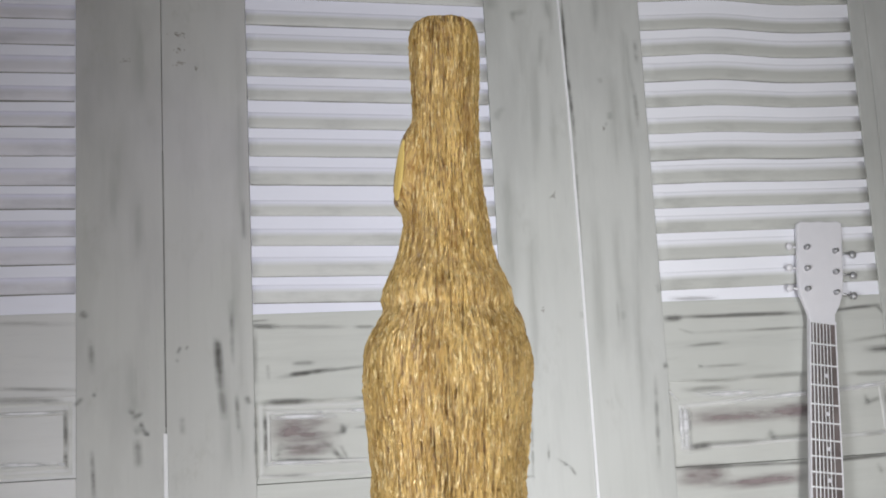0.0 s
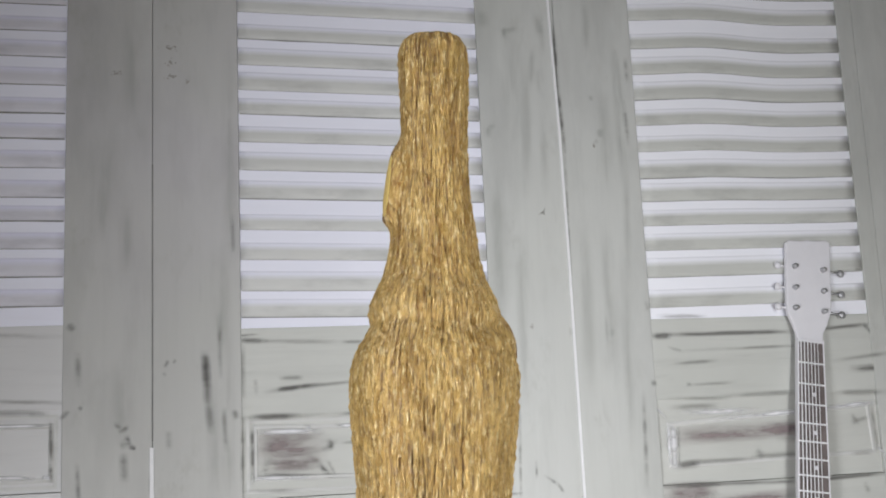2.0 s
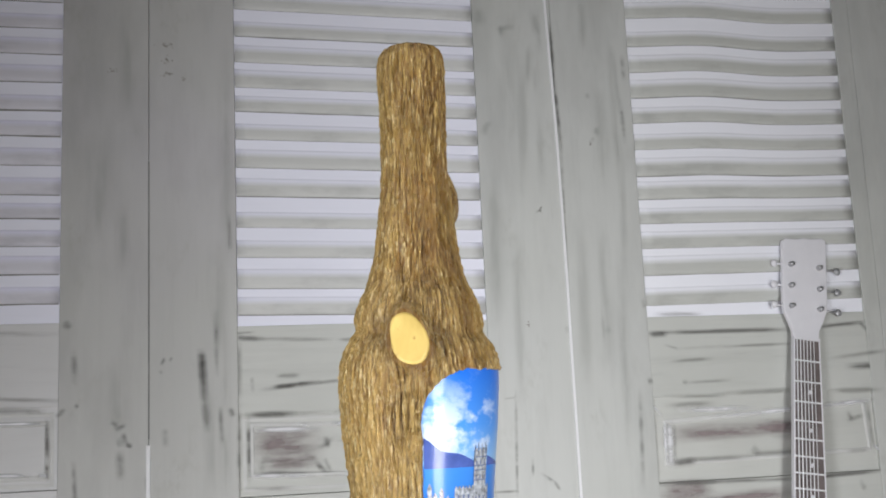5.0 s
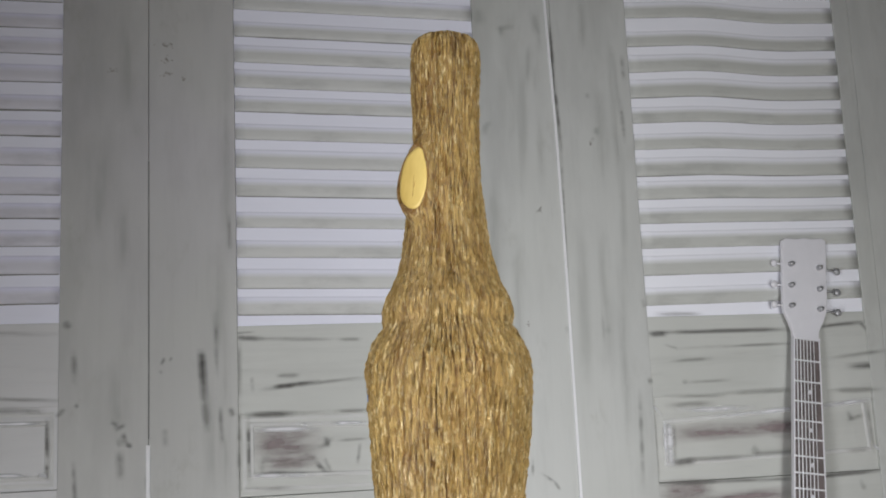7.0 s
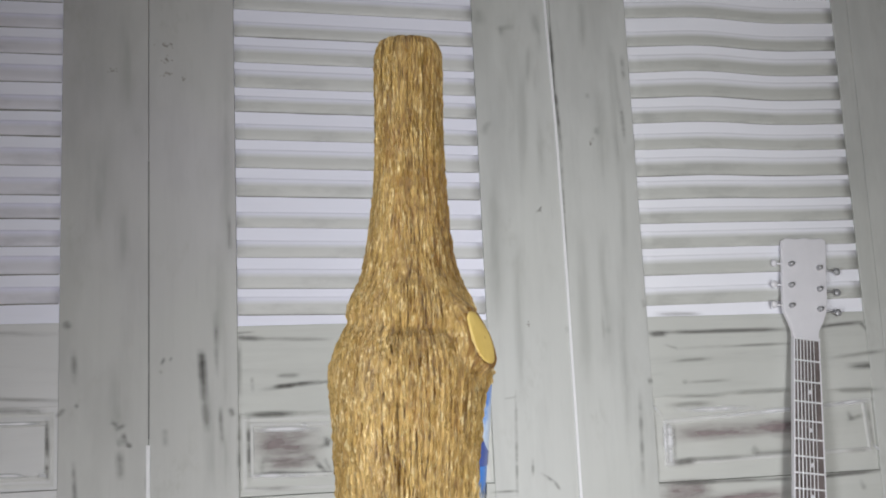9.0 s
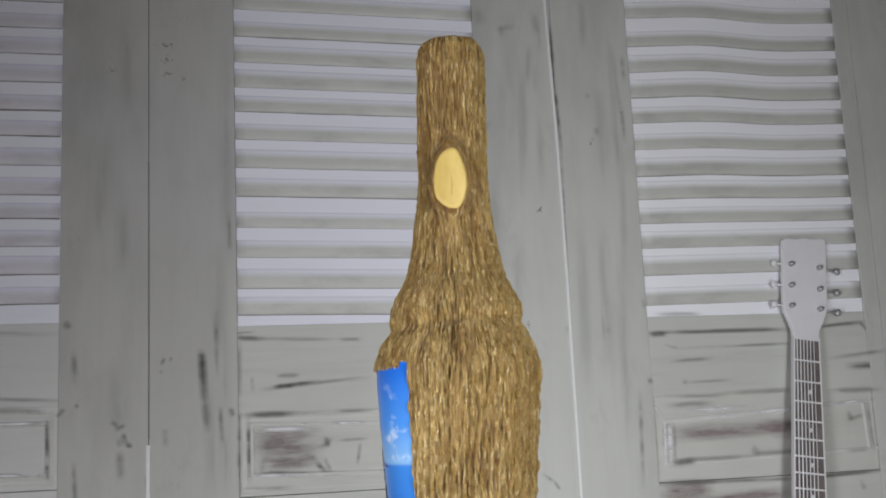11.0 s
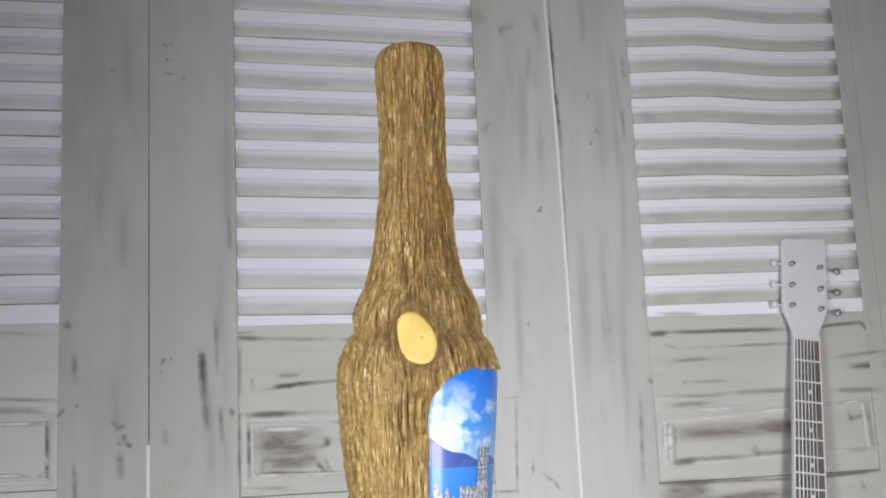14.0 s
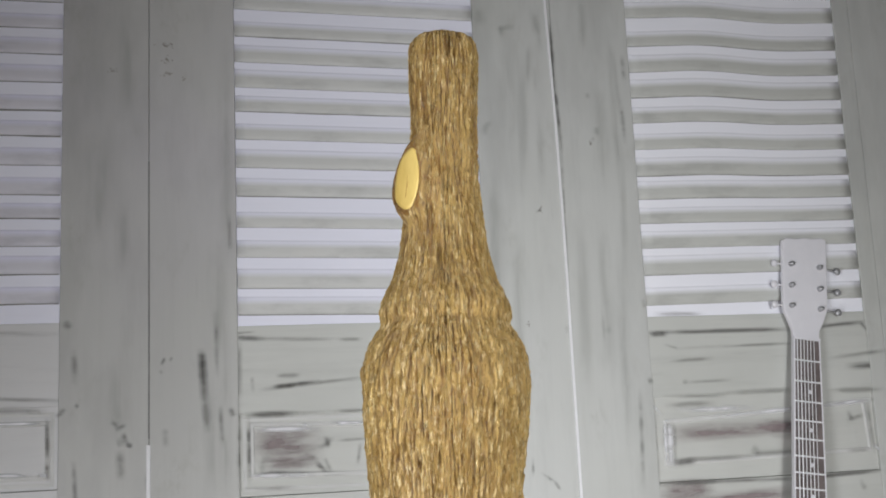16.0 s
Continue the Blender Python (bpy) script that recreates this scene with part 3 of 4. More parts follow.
streaks(17, door_c, -0.0010, GRIME_SHADE_STAIN, (
    (0.8102, -0.1112, 0.8523, -0.1072, 0.0145), (1.2222, -0.0138, 1.2269, -0.1073, 0.0073), (0.7761, -0.1452, 1.0680, -0.1500, 0.0083),
    (1.0680, -0.1500, 1.2468, -0.1448, 0.0086)))
streaks(18, door_c, -0.0006, FAINT_STAIN, (
    (0.7749, -0.0194, 0.7739, -0.1297, 0.0112), (0.8161, -0.0390, 0.8131, -0.1144, 0.0067), (0.8128, -0.1051, 0.9670, -0.1047, 0.0093),
    (0.9675, -0.0995, 1.0850, -0.1001, 0.0127), (0.9712, -0.0860, 0.9847, -0.1025, 0.0139), (1.1751, -0.0476, 1.2131, -0.0363, 0.0098),
    (1.1776, -0.0261, 1.1848, -0.0481, 0.0097), (1.1685, -0.1043, 1.2172, -0.1035, 0.0097), (1.1885, -0.1609, 1.1985, -0.1784, 0.0108),
    (1.0548, -0.0498, 1.0894, -0.0599, 0.0149)))
streaks(19, door_c, -0.0012, BROWN_STAIN, (
    (0.8070, -0.0573, 1.1029, -0.0498, 0.0274), (0.7782, -0.1626, 0.8816, -0.1624, 0.0367), (0.8575, -0.1785, 1.0419, -0.1758, 0.0227),
    (1.0186, -0.0609, 1.1019, -0.0583, 0.0278)))
# painted highlights on the panel mouldings of three doors
streaks(20, door_c, -0.0004, WHITE_HIGHLIGHT, (
    (0.7751, -0.0017, 0.7949, -0.0214, 0.0063), (0.9164, -0.0277, 1.2284, -0.0097, 0.0097), (1.1060, -0.0166, 1.2235, -0.0095, 0.0076),
    (1.2243, -0.0942, 1.2386, -0.1078, 0.0054), (0.8062, -0.0344, 0.8042, -0.1129, 0.0146), (0.7973, -0.0340, 0.7958, -0.1063, 0.0067),
    (0.8262, -0.0123, 0.9758, -0.0144, 0.0105)))
streaks(21, door_b, -0.0030, WHITE_HIGHLIGHT, (
    (0.0378, -0.0906, 0.1416, -0.0944, 0.0076), (0.1812, -0.0073, 0.2358, -0.0088, 0.0069), (0.0467, -0.0119, 0.1514, -0.0148, 0.0096),
    (0.1222, -0.0076, 0.1369, -0.0083, 0.0068)))
streaks(22, door_a, -0.0030, WHITE_HIGHLIGHT, (
    (-0.4019, 0.0161, -0.3037, 0.0135, 0.0055), (-0.4000, -0.0666, -0.3218, -0.0709, 0.0073), (-0.3060, -0.0709, -0.2919, -0.0716, 0.0073)))
streaks(23, door_a, 0.0006, GREY_STAIN, (
    (-0.1676, 0.7151, -0.1643, 0.5480, 0.0289), (-0.2143, 0.4962, -0.2104, 0.3260, 0.0374), (-0.1761, 0.3854, -0.1728, 0.2763, 0.0225),
    (-0.1796, 0.1119, -0.1754, -0.0203, 0.0365)))

# flakes, drips and dents in the paint
for n, (d, u, v, w, h) in enumerate((
        (door_b, -0.101, 0.674, 0.016, 0.006), (door_b, -0.099, 0.648, 0.008, 0.008), (door_b, -0.098, 0.622, 0.012, 0.007), (door_a, -0.191, 0.624, 0.010, 0.005),
        (door_b, -0.070, 0.612, 0.006, 0.006), (door_b, 0.579, 0.371, 0.005, 0.008), (door_c, 0.689, 0.500, 0.006, 0.006), (door_b, 0.545, 0.155, 0.005, 0.006))):
    part("paint_flake", chip_bm(u, v, w, h, 40 + n), CHIP, d)

# ---- guitar leaning on the shutters ----
def guitar():
    root = thing("guitar", "white acoustic guitar with dark fretboard leaning on the shutters", "guitar")
    q = 0.84027
    head = [(-0.0275, 0.0), (0.0275, 0.0), (0.0285, 0.018), (0.036, 0.034), (0.0455, 0.056), (0.0480, 0.075), (0.0485, 0.200),
            (0.040, 0.2055), (0.015, 0.204), (0.0, 0.206), (-0.015, 0.204), (-0.040, 0.2055), (-0.0485, 0.200), (-0.0480, 0.075), (-0.0455, 0.052), (-0.035, 0.030), (-0.0285, 0.014)]
    part("headstock", extrude_outline([(x * q, (z + 0.13 * x * z / 0.2) * q) for x, z in head], 0.0, 0.008, 0.0025), GUITAR, root, "white squared headstock")

    def half(z):
        return 0.0275 + 0.0055 * min(1.0, -z / 0.30)

    bm = bmesh.new()
    rings = []
    for z in np.linspace(0, -0.52, 14):
        w = half(z)
        rings.append([bm.verts.new((w * math.cos(a) * q, (0.006 + 0.018 * math.sin(a)) * q, z * q)) for a in np.linspace(0, math.pi, 9)])
    for a, b in zip(rings, rings[1:]):
        for k in range(8):
            bm.faces.new((a[k], a[k + 1], b[k + 1], b[k]))
        bm.faces.new((a[8], a[0], b[0], b[8]))
    bm.faces.new(rings[0]), bm.faces.new(rings[-1])
    part("neck", bm, GUITAR, root, smooth=False)
    n = 10
    fb = extrude_outline([(half(z) * q * 0.985, z * q) for z in np.linspace(-0.002, -0.62, n)] + [(-half(z) * q * 0.985, z * q) for z in np.linspace(-0.62, -0.002, n)], -0.001, 0.0046)
    part("fretboard", fb, FRETBOARD, root, "dark rosewood fretboard")
    for s in (-1, 1):
        edge = extrude_outline([(s * half(z) * q, z * q) for z in np.linspace(0, -0.52, n)] + [(s * (half(z) - 0.0026) * q, z * q) for z in np.linspace(-0.52, 0, n)], -0.0018, 0.004)
        part("binding", edge, GUITAR, root, "white edge binding")
    part("nut", block(-0.0275 * q, 0.0275 * q, -0.0036, 0.004, -0.003 * q, 0.003 * q, bevel=0.0006), GUITAR, root)
    for k in range(1, 16):
        z = -0.77 * (1 - 2 ** (-k / 12)) * q
        w = half(z / q) * q * 0.99
        part("fret", block(-w, w, -0.0024, 0.001, z - 0.0014, z + 0.0014, bevel=0.0006), STEEL, root)
    for k in (3, 5, 7, 9):
        z = -0.77 * (1 - (2 ** (-k / 12) + 2 ** (-(k - 1) / 12)) / 2) * q
        bm = bmesh.new()
        bmesh.ops.create_cone(bm, cap_ends=True, segments=14, radius1=0.0034, radius2=0.0034, depth=0.002, matrix=Matrix.Translation((0.004, -0.0012, z)) @ Matrix.Rotation(math.pi / 2, 4, "X"))
        part("fret_marker", bm, GUITAR, root)
    for k in range(6):
        x0, x1 = (-0.0225 + 0.0070 * k) * q, (-0.0265 + 0.0085 * k) * q
        bm = bmesh.new()
        r = 0.0007 + 0.00008 * (5 - k)
        a, b = Vector((x0, -0.0040, 0)), Vector((x1, -0.0058, -0.66 * q))
        m = Matrix.Translation((a + b) / 2) @ (b - a).to_track_quat("Z", "Y").to_matrix().to_4x4()
        bmesh.ops.create_cone(bm, cap_ends=True, segments=8, radius1=r, radius2=r, depth=(b - a).length, matrix=m)
        part("string", bm, STRING, root)
    for s in (-1, 1):
        for k, z in enumerate((0.063, 0.104, 0.147)):
            tuner = bmesh.new()
            at = Matrix.Translation((s * 0.0305 * q, -0.004, z * q)) @ Matrix.Rotation(math.pi / 2, 4, "X")
            bmesh.ops.create_cone(tuner, cap_ends=True, segments=14, radius1=0.0046, radius2=0.0036, depth=0.008, matrix=at)
            peg = part("tuner", tuner, PEG, root, "chrome tuning post", True)
            key = bmesh.new()
            bmesh.ops.create_cone(key, cap_ends=True, segments=10, radius1=0.0017, radius2=0.0017, depth=0.024,
                                  matrix=Matrix.Translation((s * (0.058 if s > 0 else 0.047) * q, 0.006, z * q)) @ Matrix.Rotation(math.pi / 2, 4, "Y"))
            bmesh.ops.create_uvsphere(key, u_segments=12, v_segments=8, radius=0.0075,
                                      matrix=Matrix.Translation((s * (0.0745 if s > 0 else 0.062) * q, 0.006, z * q)) @ Matrix.Diagonal((0.8, 0.5, 0.85, 1)))
            part("tuner_key", key, PEG if s > 0 else GUITAR, peg, smooth=True)
    # body below the neck
    outline = []
    for i in range(48):
        a = 2 * math.pi * i / 48
        z = math.cos(a)
        w = 0.165 + 0.045 * -z - 0.035 * math.exp(-((z - 0.15) / 0.28) ** 2)
        outline.append((w * math.sin(a) * q, (-0.772 + 0.256 * z) * q))
    part("body", extrude_outline(outline, 0.006, 0.040, 0.004), GUITAR, root, "white guitar body")
    root.matrix_basis = pose(0.92337, YW - 0.026, 0.85433, -6.0, 8.2377, 0)
    return root


guitar()

# ---- small table and turntable ----
AX = 0.51
HEAD = radians(11.23)
BASE = -0.1075       # foot of the bottle, from the lens height
table = thing("side_table", "plain wooden side table under the turntable", "table", m=pose(0.10, 0.42, 0, 0, 0, 0))
TT = H + BASE - 0.030
part("tabletop", block(-0.22, 0.22, -0.20, 0.20, TT - 0.025, TT, bevel=0.003), TABLEWOOD, table)
for sx in (-1, 1):
    for sy in (-1, 1):
        part("leg", block(sx * 0.19 - 0.018, sx * 0.19 + 0.018, sy * 0.17 - 0.018, sy * 0.17 + 0.018, 0, TT - 0.025, bevel=0.002), TABLEWOOD, table)

side = Vector((math.cos(HEAD), -math.sin(HEAD), 0))
ahead = Vector((math.sin(HEAD), math.cos(HEAD), 0))
LEAN = 0.0218
axis_foot = Vector((0, 0, H + BASE)) + ahead * AX + side * (0.0013 + LEAN * (BASE - 0.1))
up = (Vector((0, 0, 1)) + side * LEAN).normalized()
AXIS = Matrix.Translation(axis_foot) @ Vector((0, 0, 1)).rotation_difference(up).to_matrix().to_4x4()

turntable = thing("turntable", "pale round motorised display turntable on the table", "turntable")
bm = bmesh.new()
bmesh.ops.create_cone(bm, cap_ends=True, segments=64, radius1=0.075, radius2=0.075, depth=0.012, matrix=Matrix.Translation((0, 0, -0.006)))
part("platter", bm, TURN, turntable)
bm = bmesh.new()
bmesh.ops.create_cone(bm, cap_ends=True, segments=48, radius1=0.055, radius2=0.060, depth=0.017, matrix=Matrix.Translation((0, 0, -0.0205)))
part("base", bm, TURN, turntable)

# ---- the bottle ----
# (height from the lens level, radius)
PROFILE = [(-0.1075, 0.03), (-0.105, 0.0325), (-0.08, 0.0338), (-0.0394, 0.0351), (-0.0317, 0.0358), (-0.0188, 0.037), (-0.0058,
           0.0383), (0.0074, 0.0392), (0.0153, 0.0398), (0.0206, 0.0397), (0.026, 0.0389), (0.0313, 0.037), (0.0367, 0.0343), (0.0407,
           0.0326), (0.0448, 0.0322), (0.0501, 0.0314), (0.0556, 0.0296), (0.061, 0.0268), (0.0665, 0.0244), (0.0748, 0.0223), (0.0885,
           0.0203), (0.1025, 0.0187), (0.1166, 0.0174), (0.1308, 0.0168), (0.145, 0.0166), (0.1595, 0.017), (0.1682, 0.0173), (0.1766,
           0.0173), (0.1812, 0.0168), (0.1842, 0.0155), (0.1854, 0.0135)]
PZ, PR = np.array(PROFILE).T


def base_radius(z):
    """The profile, eased over a few millimetres."""
    s = 0.0
    for d, w in ((-0.002, 0.25), (0.0, 0.5), (0.002, 0.25)):
        s = s + w * np.interp(np.minimum(np.asarray(z) + d, 0.1854), PZ, PR)
    return s


def lattice(nu, nv, seed):
    return np.random.RandomState(seed).rand(nv, nu)


def value_noise(grid, u, v):
    """Smooth noise, periodic in u (turns) and v (cells)."""
    nv, nu = grid.shape
    x, y = u * nu, v
    i, j = np.floor(x).astype(int), np.floor(y).astype(int)
    fx, fy = x - i, y - j
    fx, fy = fx * fx * (3 - 2 * fx), fy * fy * (3 - 2 * fy)
    i0, i1, j0, j1 = i % nu, (i + 1) % nu, j % nv, (j + 1) % nv
    return (grid[j0, i0] * (1 - fx) + grid[j0, i1] * fx) * (1 - fy) + (grid[j1, i0] * (1 - fx) + grid[j1, i1] * fx) * fy


G1, G5 = lattice(26, 40, 1), lattice(9, 12, 5)
COARSE = (lattice(160, 64, 2), lattice(76, 64, 12))     # cracks on the body, on the neck
FINE = (lattice(310, 96, 3), lattice(150, 96, 13))
TINY = (lattice(500, 256, 4), lattice(240, 256, 14))
GW = lattice(30, 48, 6)
LUMPY = lattice(210, 128, 21)

# knots: azimuth, height, half width, half height, face distance, slope, turn of the face, skew
KNOTS = [(radians(0), 0.1108, 0.0079, 0.0155, 0.0228, 0.110, radians(7), 0.0), (radians(-149.5), 0.0354, 0.0088, 0.0124, 0.0418, 0.28, radians(5), -0.18)]
L0, L1, LTOP = radians(-143), radians(-32.5), 0.0208


def label_top(a):
    """Upper edge of the label: one corner is rounded, the other has a small tab."""
    t = np.clip((a - L0) / radians(38), 0, 1)
    z = LTOP - 0.0235 * (1 - np.sqrt(np.clip(1 - (1 - t) ** 2, 0, 1)))
    return z + np.where((a > L1 - radians(8)) & (a < L1 - radians(1)), 0.0026, 0.0)


def wrap(a):
    return (a + math.pi) % (2 * math.pi) - math.pi


def egg(t):
    """How wide the sawn faces are from foot to crown: widest below the middle."""
    return 1.0 - 0.13 * np.clip(t, -1, 1)


def bark_radius(a, z):
    """Radius and ridge height of the bark at azimuth a and height z (arrays)."""
    base = base_radius(z)
    u = (a / (2 * math.pi)) % 1.0
    uw = u + 0.0035 * (value_noise(GW, u, z / 0.012) - 0.5)
    body = np.clip((base - 0.0185) / 0.014, 0, 1)
    body = body * body * (3 - 2 * body)

    def layer(pair, v, us):
        return value_noise(pair[0], us, v) * body + value_noise(pair[1], us, v) * (1 - body) - 0.5

    big = value_noise(G1, uw, z / 0.022) - 0.5
    ring = np.exp(-((z - 0.044) / 0.013) ** 2)      # short, knobbly bark on the shoulder
    mid = layer(COARSE, z / 0.055 + 7, u + 0.6 * (uw - u)) * (1 - 0.5 * ring)
    small = layer(FINE, z / 0.015 + 3, uw)
    tiny = layer(TINY, z / 0.0048 + 5, uw)
    knob = value_noise(LUMPY, u, z / 0.0024) - 0.5
    lump = value_noise(G5, u, z / 0.035) - 0.5
    crack = np.clip(np.abs(mid) / 0.055, 0, 1)
    split = np.clip(np.abs(small) / 0.055, 0, 1)
    crack, split = crack * crack * (3 - 2 * crack), split * split * (3 - 2 * split)
    # upright ribs, fairly even, that wander and fade
    wander = 2.6 * value_noise(GW, u + 0.21, z / 0.030 + 3)
    rib = body * np.cos(2 * math.pi * (70 * u + wander)) + (1 - body) * np.cos(2 * math.pi * (36 * u + 0.6 * wander))
    rib = rib * np.clip(1.9 * value_noise(G1, u + 0.11, z / 0.018 + 5) - 0.25, 0.1, 1) * (1 - 0.6 * ring)
    # cracks come and go along the bark
    deep = np.clip(1.9 * value_noise(G1, u + 0.37, z / 0.016 + 11) - 0.35, 0, 1)
    ridges = (0.55 + 0.6 * deep) * (crack - 0.85) + 0.6 * deep * (split - 0.8) + 0.55 * mid + 0.45 * small
    r = base + 0.0013 * lump + 0.0007 * big + (0.00022 + 0.00026 * body) * rib + (0.75 + 0.35 * body) * (0.00115 * ridges + 0.0013 * tiny + 0.0011 * knob) - 0.0004
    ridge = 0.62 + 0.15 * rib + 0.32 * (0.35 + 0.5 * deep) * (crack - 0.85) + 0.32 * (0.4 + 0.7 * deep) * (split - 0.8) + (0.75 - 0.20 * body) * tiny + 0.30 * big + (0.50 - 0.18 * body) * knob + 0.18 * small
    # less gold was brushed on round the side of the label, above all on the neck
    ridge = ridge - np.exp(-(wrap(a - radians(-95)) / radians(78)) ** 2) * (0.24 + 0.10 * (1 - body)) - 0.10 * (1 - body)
    # the bark swells beside the label
    r = r + 0.0011 * np.exp(-(wrap(a - radians(-9)) / radians(19)) ** 2) * np.clip((0.034 - z) / 0.02, 0, 1)
    # ring pinched round the shoulder
    r = r - 0.0016 * np.exp(-((z - 0.0412 - 0.0035 * np.sin(a + 0.6)) / 0.0030) ** 2)
    for ka, kz, hw, hh, face, slope, turn, skew in KNOTS:
        da, dz = wrap(a - ka), z - kz
        d = np.sqrt(((da * face - skew * dz) / (hw * egg(dz / hh))) ** 2 + (dz / hh) ** 2)
        near = np.abs(da) < 1.1
        flat = (face * math.cos(turn) - slope * dz) / np.maximum(np.cos(da - turn), 0.4)
        reach = np.where(dz < 0, 1.58, 1.82)
        w = np.clip((reach - d) / (reach - 1.08), 0, 1)
        w = w * w * (3 - 2 * w)
        rim = flat - 0.0003 - 0.0030 * np.clip(d - 1.08, 0, 1) + 0.0006 * ridges
        out = np.where(d < 0.97, flat - 0.0012, np.maximum(r, r + (rim - r) * w))
        r = np.where(near & (d < 2.0), out, r)
        # shadow groove round each sawn face, painted by taking gold off the rim
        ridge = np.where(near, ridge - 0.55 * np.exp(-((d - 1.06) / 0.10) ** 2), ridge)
    # recess that holds the label, with a slightly raised lip
    al = wrap(a)
    edge = np.minimum(np.minimum((al - L0), (L1 - al)) * base, label_top(al) - z)
    edge = edge + 0.0008 * (value_noise(COARSE[0], u, z / 0.004) - 0.5)
    inside = np.clip(edge / 0.0009, 0, 1)
    lip = np.exp(-((edge + 0.0010) / 0.0012) ** 2)
    r = r + 0.0003 * lip
    r = r * (1 - inside) + (base - 0.0046) * inside
    return r, np.clip(ridge, 0, 1)


def point(a, r, z):
    return (r * np.sin(a), -r * np.cos(a), z - BASE)


def grid_mesh(name, X, Y, Z, wrap_u):
    nv, nu = X.shape
    me = bpy.data.meshes.new(name)
    idx = np.arange(nv * nu).reshape(nv, nu)
    a = idx[:-1] if wrap_u else idx[:-1, :-1]
    b = np.roll(idx[:-1], -1, 1) if wrap_u else idx[:-1, 1:]
    c = np.roll(idx[1:], -1, 1) if wrap_u else idx[1:, 1:]
    d = idx[1:] if wrap_u else idx[1:, :-1]
    quads = np.stack([a, b, c, d], -1).reshape(-1, 4)
    me.vertices.add(nv * nu)
    me.vertices.foreach_set("co", np.stack([X, Y, Z], -1).astype(np.float32).ravel())
    me.loops.add(quads.size)
    me.loops.foreach_set("vertex_index", quads.astype(np.int32).ravel())
    me.polygons.add(len(quads))
    me.polygons.foreach_set("loop_start", np.arange(0, quads.size, 4, dtype=np.int32))
    me.update(calc_edges=True)
    me.validate()
    return me


bottle = thing("decorated_bottle", "bark-covered gilded bottle with sawn knots and a blue seascape label", "bottle")


def bark_body():
    nu = 1280
    zs = np.concatenate([np.linspace(BASE, -0.046, 24), np.arange(-0.0455, 0.1854, 0.00044), [0.1854]])
    A, Z = np.meshgrid(np.linspace(-math.pi, math.pi, nu, endpoint=False), zs)
    R, ridge = bark_radius(A, Z)
    cap_r = np.array([0.80, 0.5, 0.2, 0.0])[:, None]
    R = np.vstack([R[:1] * 0.0, R, R[-1:] * cap_r])
    ridge = np.vstack([ridge[:1], ridge, np.repeat(ridge[-1:], 4, 0)])
    cap_z = np.repeat(np.array([0.1863, 0.1867, 0.1868, 0.1868])[:, None], nu, 1)
    Z = np.vstack([Z[:1], Z, cap_z + 0.0004 * (ridge[-4:] - 0.5)])
    A = np.vstack([A[:1], A, np.repeat(A[:1], 4, 0)])
    me = grid_mesh("bark_body", *point(A, R, Z), True)
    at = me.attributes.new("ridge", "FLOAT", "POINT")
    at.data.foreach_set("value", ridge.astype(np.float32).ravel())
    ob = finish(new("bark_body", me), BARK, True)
    ob.parent = bottle
    tagged(ob, "rough vertical bark brushed with gold paint")


def knot_face(ka, kz, hw, hh, face, slope, turn, skew, name, split=()):
    """The sawn oval of a branch stub, slightly domed and uneven."""
    bm = bmesh.new()
    rings, n = [], 40
    for k in (0.0, 0.3, 0.6, 0.85, 0.97, 1.0):
        row = []
        for i in range(n):
            t = 2 * math.pi * i / n
            wob = 1 + 0.03 * math.sin(3 * t + ka) + 0.02 * math.sin(5 * t)
            dz = k * wob * hh * math.copysign(abs(math.cos(t)) ** 0.92, math.cos(t))
            s = k * wob * hw * float(egg(dz / hh)) * math.copysign(abs(math.sin(t)) ** 0.92, math.sin(t))
            s += face * math.sin(-turn) + skew * dz
            out = face * math.cos(turn) - slope * dz + 0.0004 - (0.0016 if k == 1.0 else 0.0005 * k ** 6)
            x = s * math.cos(ka + turn) + out * math.sin(ka + turn)
            y = s * math.sin(ka + turn) - out * math.cos(ka + turn)
            row.append(bm.verts.new((x, y, kz + dz - BASE)))
        rings.append(row)
    for a, b in zip(rings, rings[1:]):
        for i in range(n):
            j = (i + 1) % n
            if a is rings[0]:
                continue
            bm.faces.new((a[i], a[j], b[j], b[i]))
    mid = rings[0][0]
    for i in range(n):
        bm.faces.new((mid, rings[1][i], rings[1][(i + 1) % n]))
    for v in rings[0][1:]:
        bm.verts.remove(v)
    sawn = part(name, bm, CUT, bottle, "pale yellow sawn knot face", True)
    if split:
        bm = bmesh.new()
        for k, (off, low, high, w) in enumerate(split):
            row = []
            for du, dz in ((off - w, low), (off + 0.6 * w, low + 0.1 * (high - low)), (off + 0.3 * w, high), (off - 0.3 * w, high)):
                s, out = du * hw + face * math.sin(-turn), face * math.cos(turn) - slope * dz * hh + 0.0005
                x = s * math.cos(ka + turn) + out * math.sin(ka + turn)
                y = s * math.sin(ka + turn) - out * math.cos(ka + turn)
                row.append((x, y, kz + dz * hh - BASE))
            top = [bm.verts.new(p) for p in row]
            low_ring = [bm.verts.new((p[0] * 0.96, p[1] * 0.96, p[2])) for p in row]
            bm.faces.new(top)
            for i in range(4):
                bm.faces.new((top[i], top[(i + 1) % 4], low_ring[(i + 1) % 4], low_ring[i]))
        part("drying_crack", bm, SPLITWOOD, sawn, "thin brown crack in the wood")


def label_radius(z):
    return base_radius(np.minimum(z, 0.0224)) - 0.0008


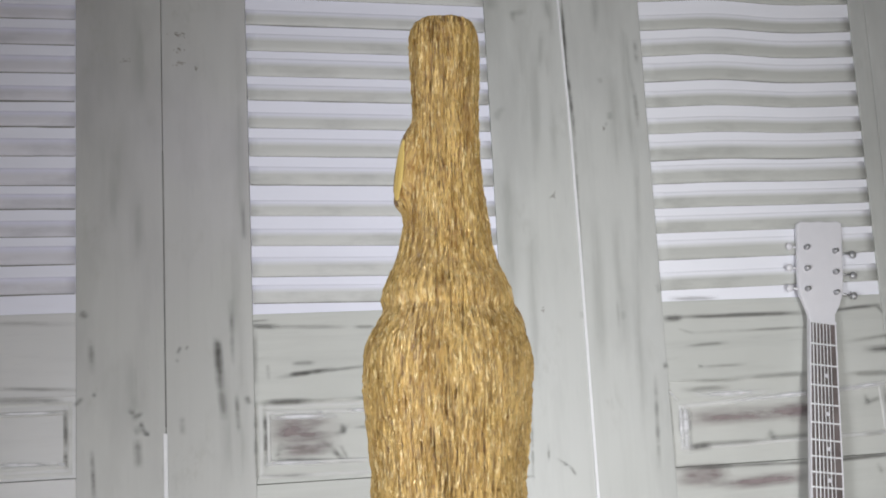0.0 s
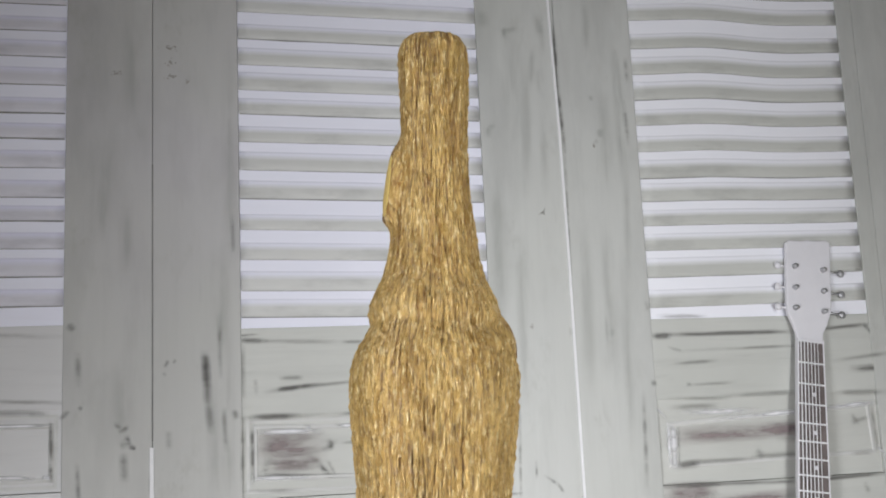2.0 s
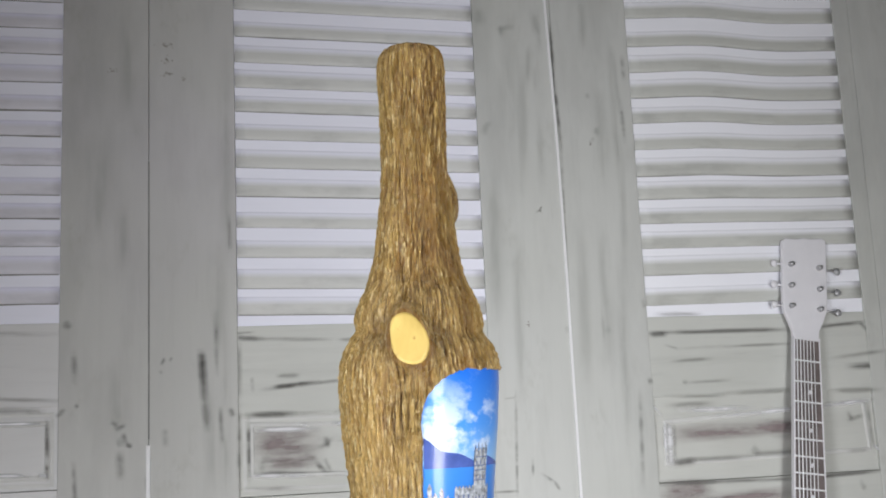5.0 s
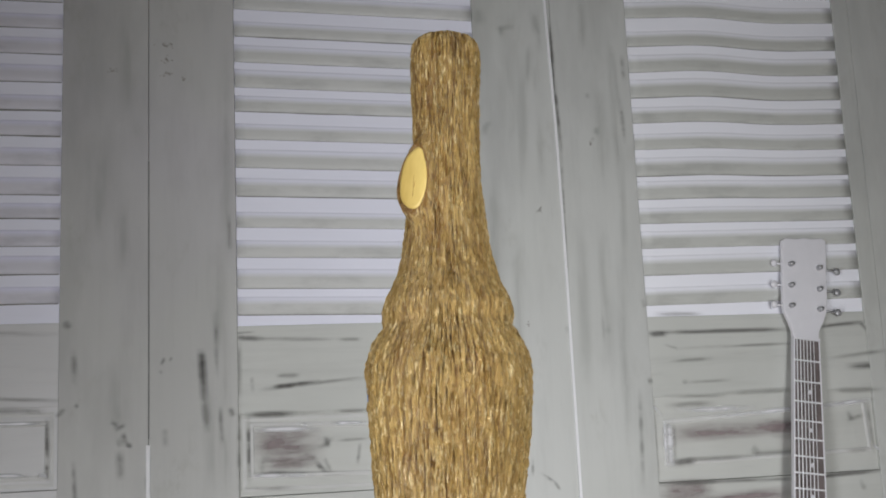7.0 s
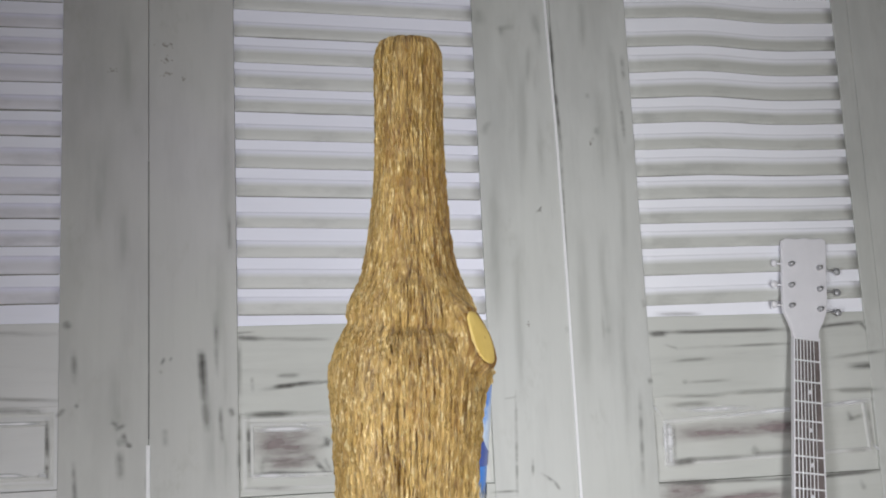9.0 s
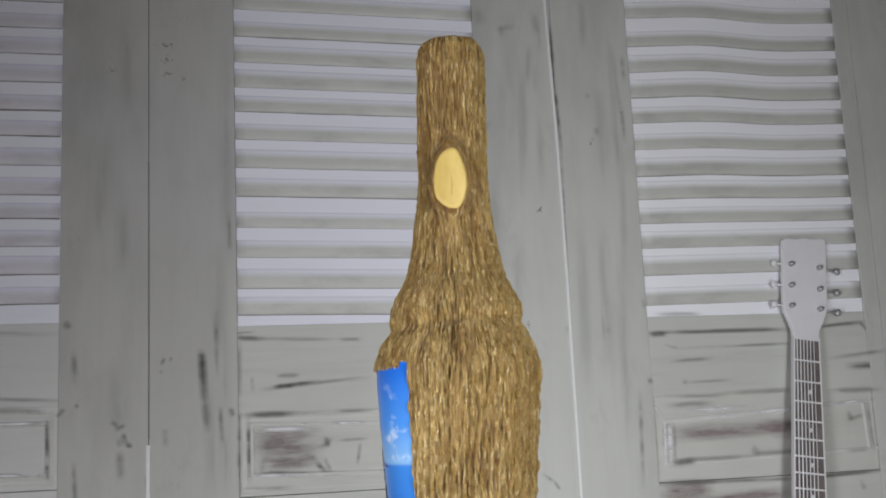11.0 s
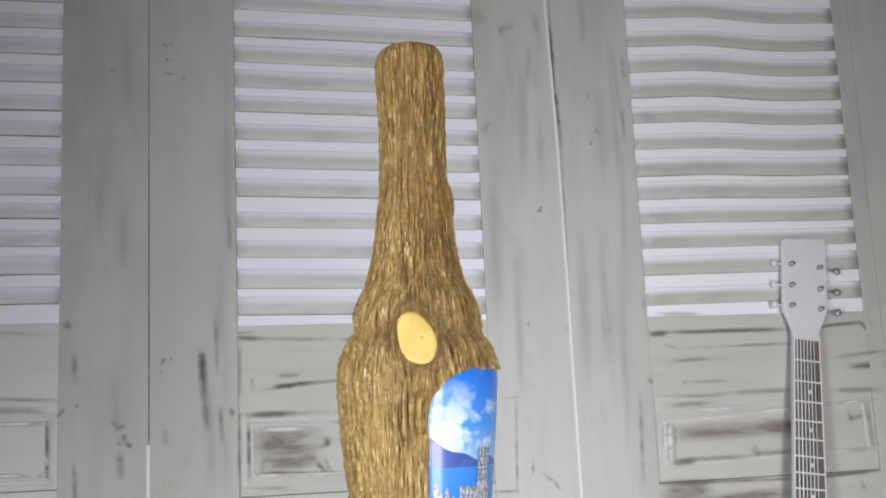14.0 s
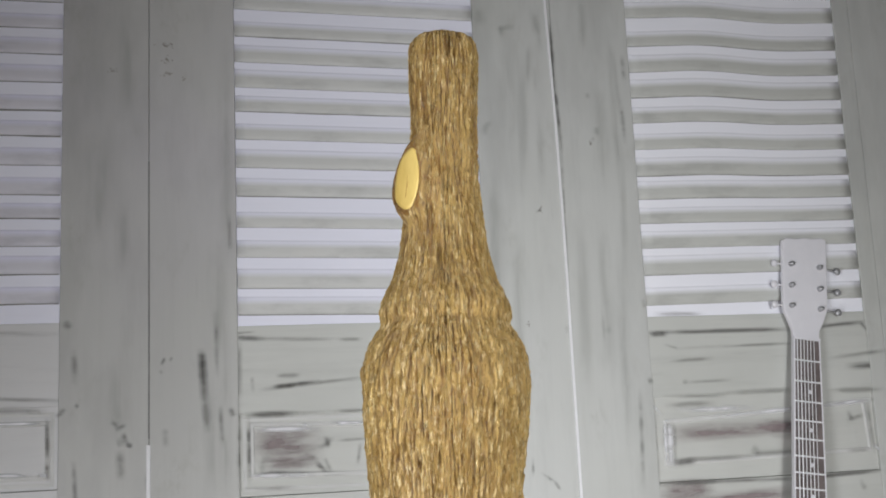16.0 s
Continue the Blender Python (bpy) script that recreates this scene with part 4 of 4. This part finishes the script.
def picture_piece(name, a0, a1, low, high, material, parent, lift=0.0003, cols=24, rows=2, label=""):
    """A printed shape that follows the label: low and high give its edges along the azimuth."""
    a = np.linspace(a0, a1, cols)
    t = np.linspace(0, 1, rows)[:, None]
    A = np.repeat(a[None], rows, 0)
    lo = np.array([low(v) for v in a])[None]
    hi = np.array([high(v) for v in a])[None]
    Z = lo + (hi - lo) * t
    me = grid_mesh(name, *point(A, label_radius(Z) + lift, Z), False)
    uv = me.uv_layers.new(name="UVMap")
    idx = np.zeros(len(me.loops), dtype=np.int32)
    me.loops.foreach_get("vertex_index", idx)
    U = ((A - L0) / (L1 - L0)).ravel()[idx]
    V = ((Z + 0.075) / (0.0975)).ravel()[idx]
    uv.data.foreach_set("uv", np.stack([U, V], -1).astype(np.float32).ravel())
    ob = finish(new(name, me), material, True)
    ob.parent = parent
    if label:
        tagged(ob, label)
    return ob


bark_body()
knot_face(*KNOTS[0], "knot_face", ((0.06, -0.62, 0.10, 0.035), (0.14, -0.30, -0.10, 0.03)))
knot_face(*KNOTS[1], "knot_face")
picture = picture_piece("label", L0 - 0.02, L1 + 0.006, lambda a: -0.100, lambda a: float(label_top(np.clip(a, L0, L1))) + 0.0006,
                        LABEL, bottle, 0.0, 120, 40, "glossy printed blue seascape label")
SEA = -0.0240
deg = radians
picture_piece("printed_hill", deg(-142), deg(-84), lambda a: SEA, lambda a: SEA + 0.0125 * max(0.02, (1 - (math.degrees(a) + 142) / 60)) ** 1.35 * (1.0 + 0.12 * math.sin(math.degrees(a) * 0.21)),
              HILL, picture, label="printed purple-blue hill")
picture_piece("printed_hill", deg(-86), deg(-62), lambda a: SEA, lambda a: SEA + 0.0045 * max(0.02, 1 - (math.degrees(a) + 86) / 24), HILL, picture)


def battlement(top, step):
    return lambda a: top + (0.0011 if int(math.floor(math.degrees(a) / step)) % 2 else 0.0)


picture_piece("printed_tower", deg(-102), deg(-88), lambda a: -0.095, battlement(-0.0168, 1.9), CASTLE, picture, 0.0006, 60, 12, "printed grey castle tower")
picture_piece("printed_castle_wall", deg(-119), deg(-84), lambda a: -0.095, battlement(-0.0335, 1.5), CASTLE, picture, 0.0005, 90, 12, "printed grey castle wall")
for k, v in enumerate((-0.0195, -0.0235, -0.0255, -0.0300)):
    picture_piece("printed_ledge", deg(-102), deg(-88), lambda a, v=v: v - 0.0005, lambda a, v=v: v, CASTLE_DARK, picture, 0.0008)
for a0 in (-100.5, -96.5, -91.5):
    for v in (-0.0215, -0.0280, -0.0375):
        picture_piece("printed_window", deg(a0), deg(a0 + 1.3), lambda a, v=v: v - 0.0018, lambda a, v=v: v, CASTLE_DARK, picture, 0.0009, 3)
for a0, v in ((-140, -0.0305), (-136, -0.0345), (-131, -0.0325), (-126, -0.0360)):
    picture_piece("printed_rooftop", deg(a0), deg(a0 + 3.2), lambda a: -0.06, lambda a, v=v, m=deg(a0 + 1.6): v - abs(a - m) * 0.08, CASTLE, picture, 0.0004, 9)

for a0, h in ((-101.6, 0.0042), (-98.4, 0.0056), (-94.6, 0.0048), (-90.2, 0.0060), (-88.6, 0.0036)):
    picture_piece("printed_pinnacle", deg(a0), deg(a0 + 0.7), lambda a: -0.0185, lambda a, h=h: -0.0168 + 0.6 * h, CASTLE_DARK, picture, 0.0007, 3)
for a0 in (-117, -112.5, -108, -86.5):
    picture_piece("printed_window", deg(a0), deg(a0 + 1.6), lambda a: -0.0385, lambda a: -0.0362, CASTLE_DARK, picture, 0.0009, 3)

# ---- what turns ----
SPIN = [(0.0, 280.6), (1.0, 280.2), (1.5, 279.6), (2.0, 275.4), (2.5, 270.3), (3.0, 252.0), (3.5, 233.0), (4.0, 208.8), (4.5, 184.5),
        (5.0, 144.0), (5.5, 94.5), (6.0, 41.5), (6.3, 13.2), (6.5, -4.0), (7.0, -42.5), (7.5, -64.7), (8.0, -84.0), (8.5, -119.8),
        (9.0, -158.0), (9.2, -172.5), (9.7, -220.0), (10.2, -279.0), (10.7, -336.0), (11.3, -390.0), (11.5, -405.5), (12.0, -435.0), (12.5, -454.0),
        (13.0, -486.3), (13.5, -523.0), (14.0, -570.1), (14.5, -620.7), (15.0, -678.2), (15.5, -730.3), (16.0, -770.0)]


def spin_at(t):
    """The turn of the platter in degrees, eased from row to row."""
    i = max(0, min(len(SPIN) - 2, sum(1 for a, _ in SPIN if a <= t) - 1))

    def slope(k):
        lo, hi = SPIN[max(k - 1, 0)], SPIN[min(k + 1, len(SPIN) - 1)]
        return (hi[1] - lo[1]) / (hi[0] - lo[0])

    (ta, a), (tb, b) = SPIN[i], SPIN[i + 1]
    h = tb - ta
    s = (t - ta) / h
    return ((2 * s ** 3 - 3 * s ** 2 + 1) * a + (s ** 3 - 2 * s ** 2 + s) * h * slope(i)
            + (3 * s ** 2 - 2 * s ** 3) * b + (s ** 3 - s ** 2) * h * slope(i + 1))


OFF = pose(0.01112, -0.0046, 0, -0.85, 0, 0)


def motions():
    platter_rows, bottle_rows = [], []
    for k in range(161):
        t = k / 10
        m = AXIS @ pose(0, 0, 0, 0, 0, spin_at(t) - 11.23)
        platter_rows.append((t, m))
        bottle_rows.append((t, m @ OFF))
    walk(turntable, platter_rows)
    walk(bottle, bottle_rows)


motions()
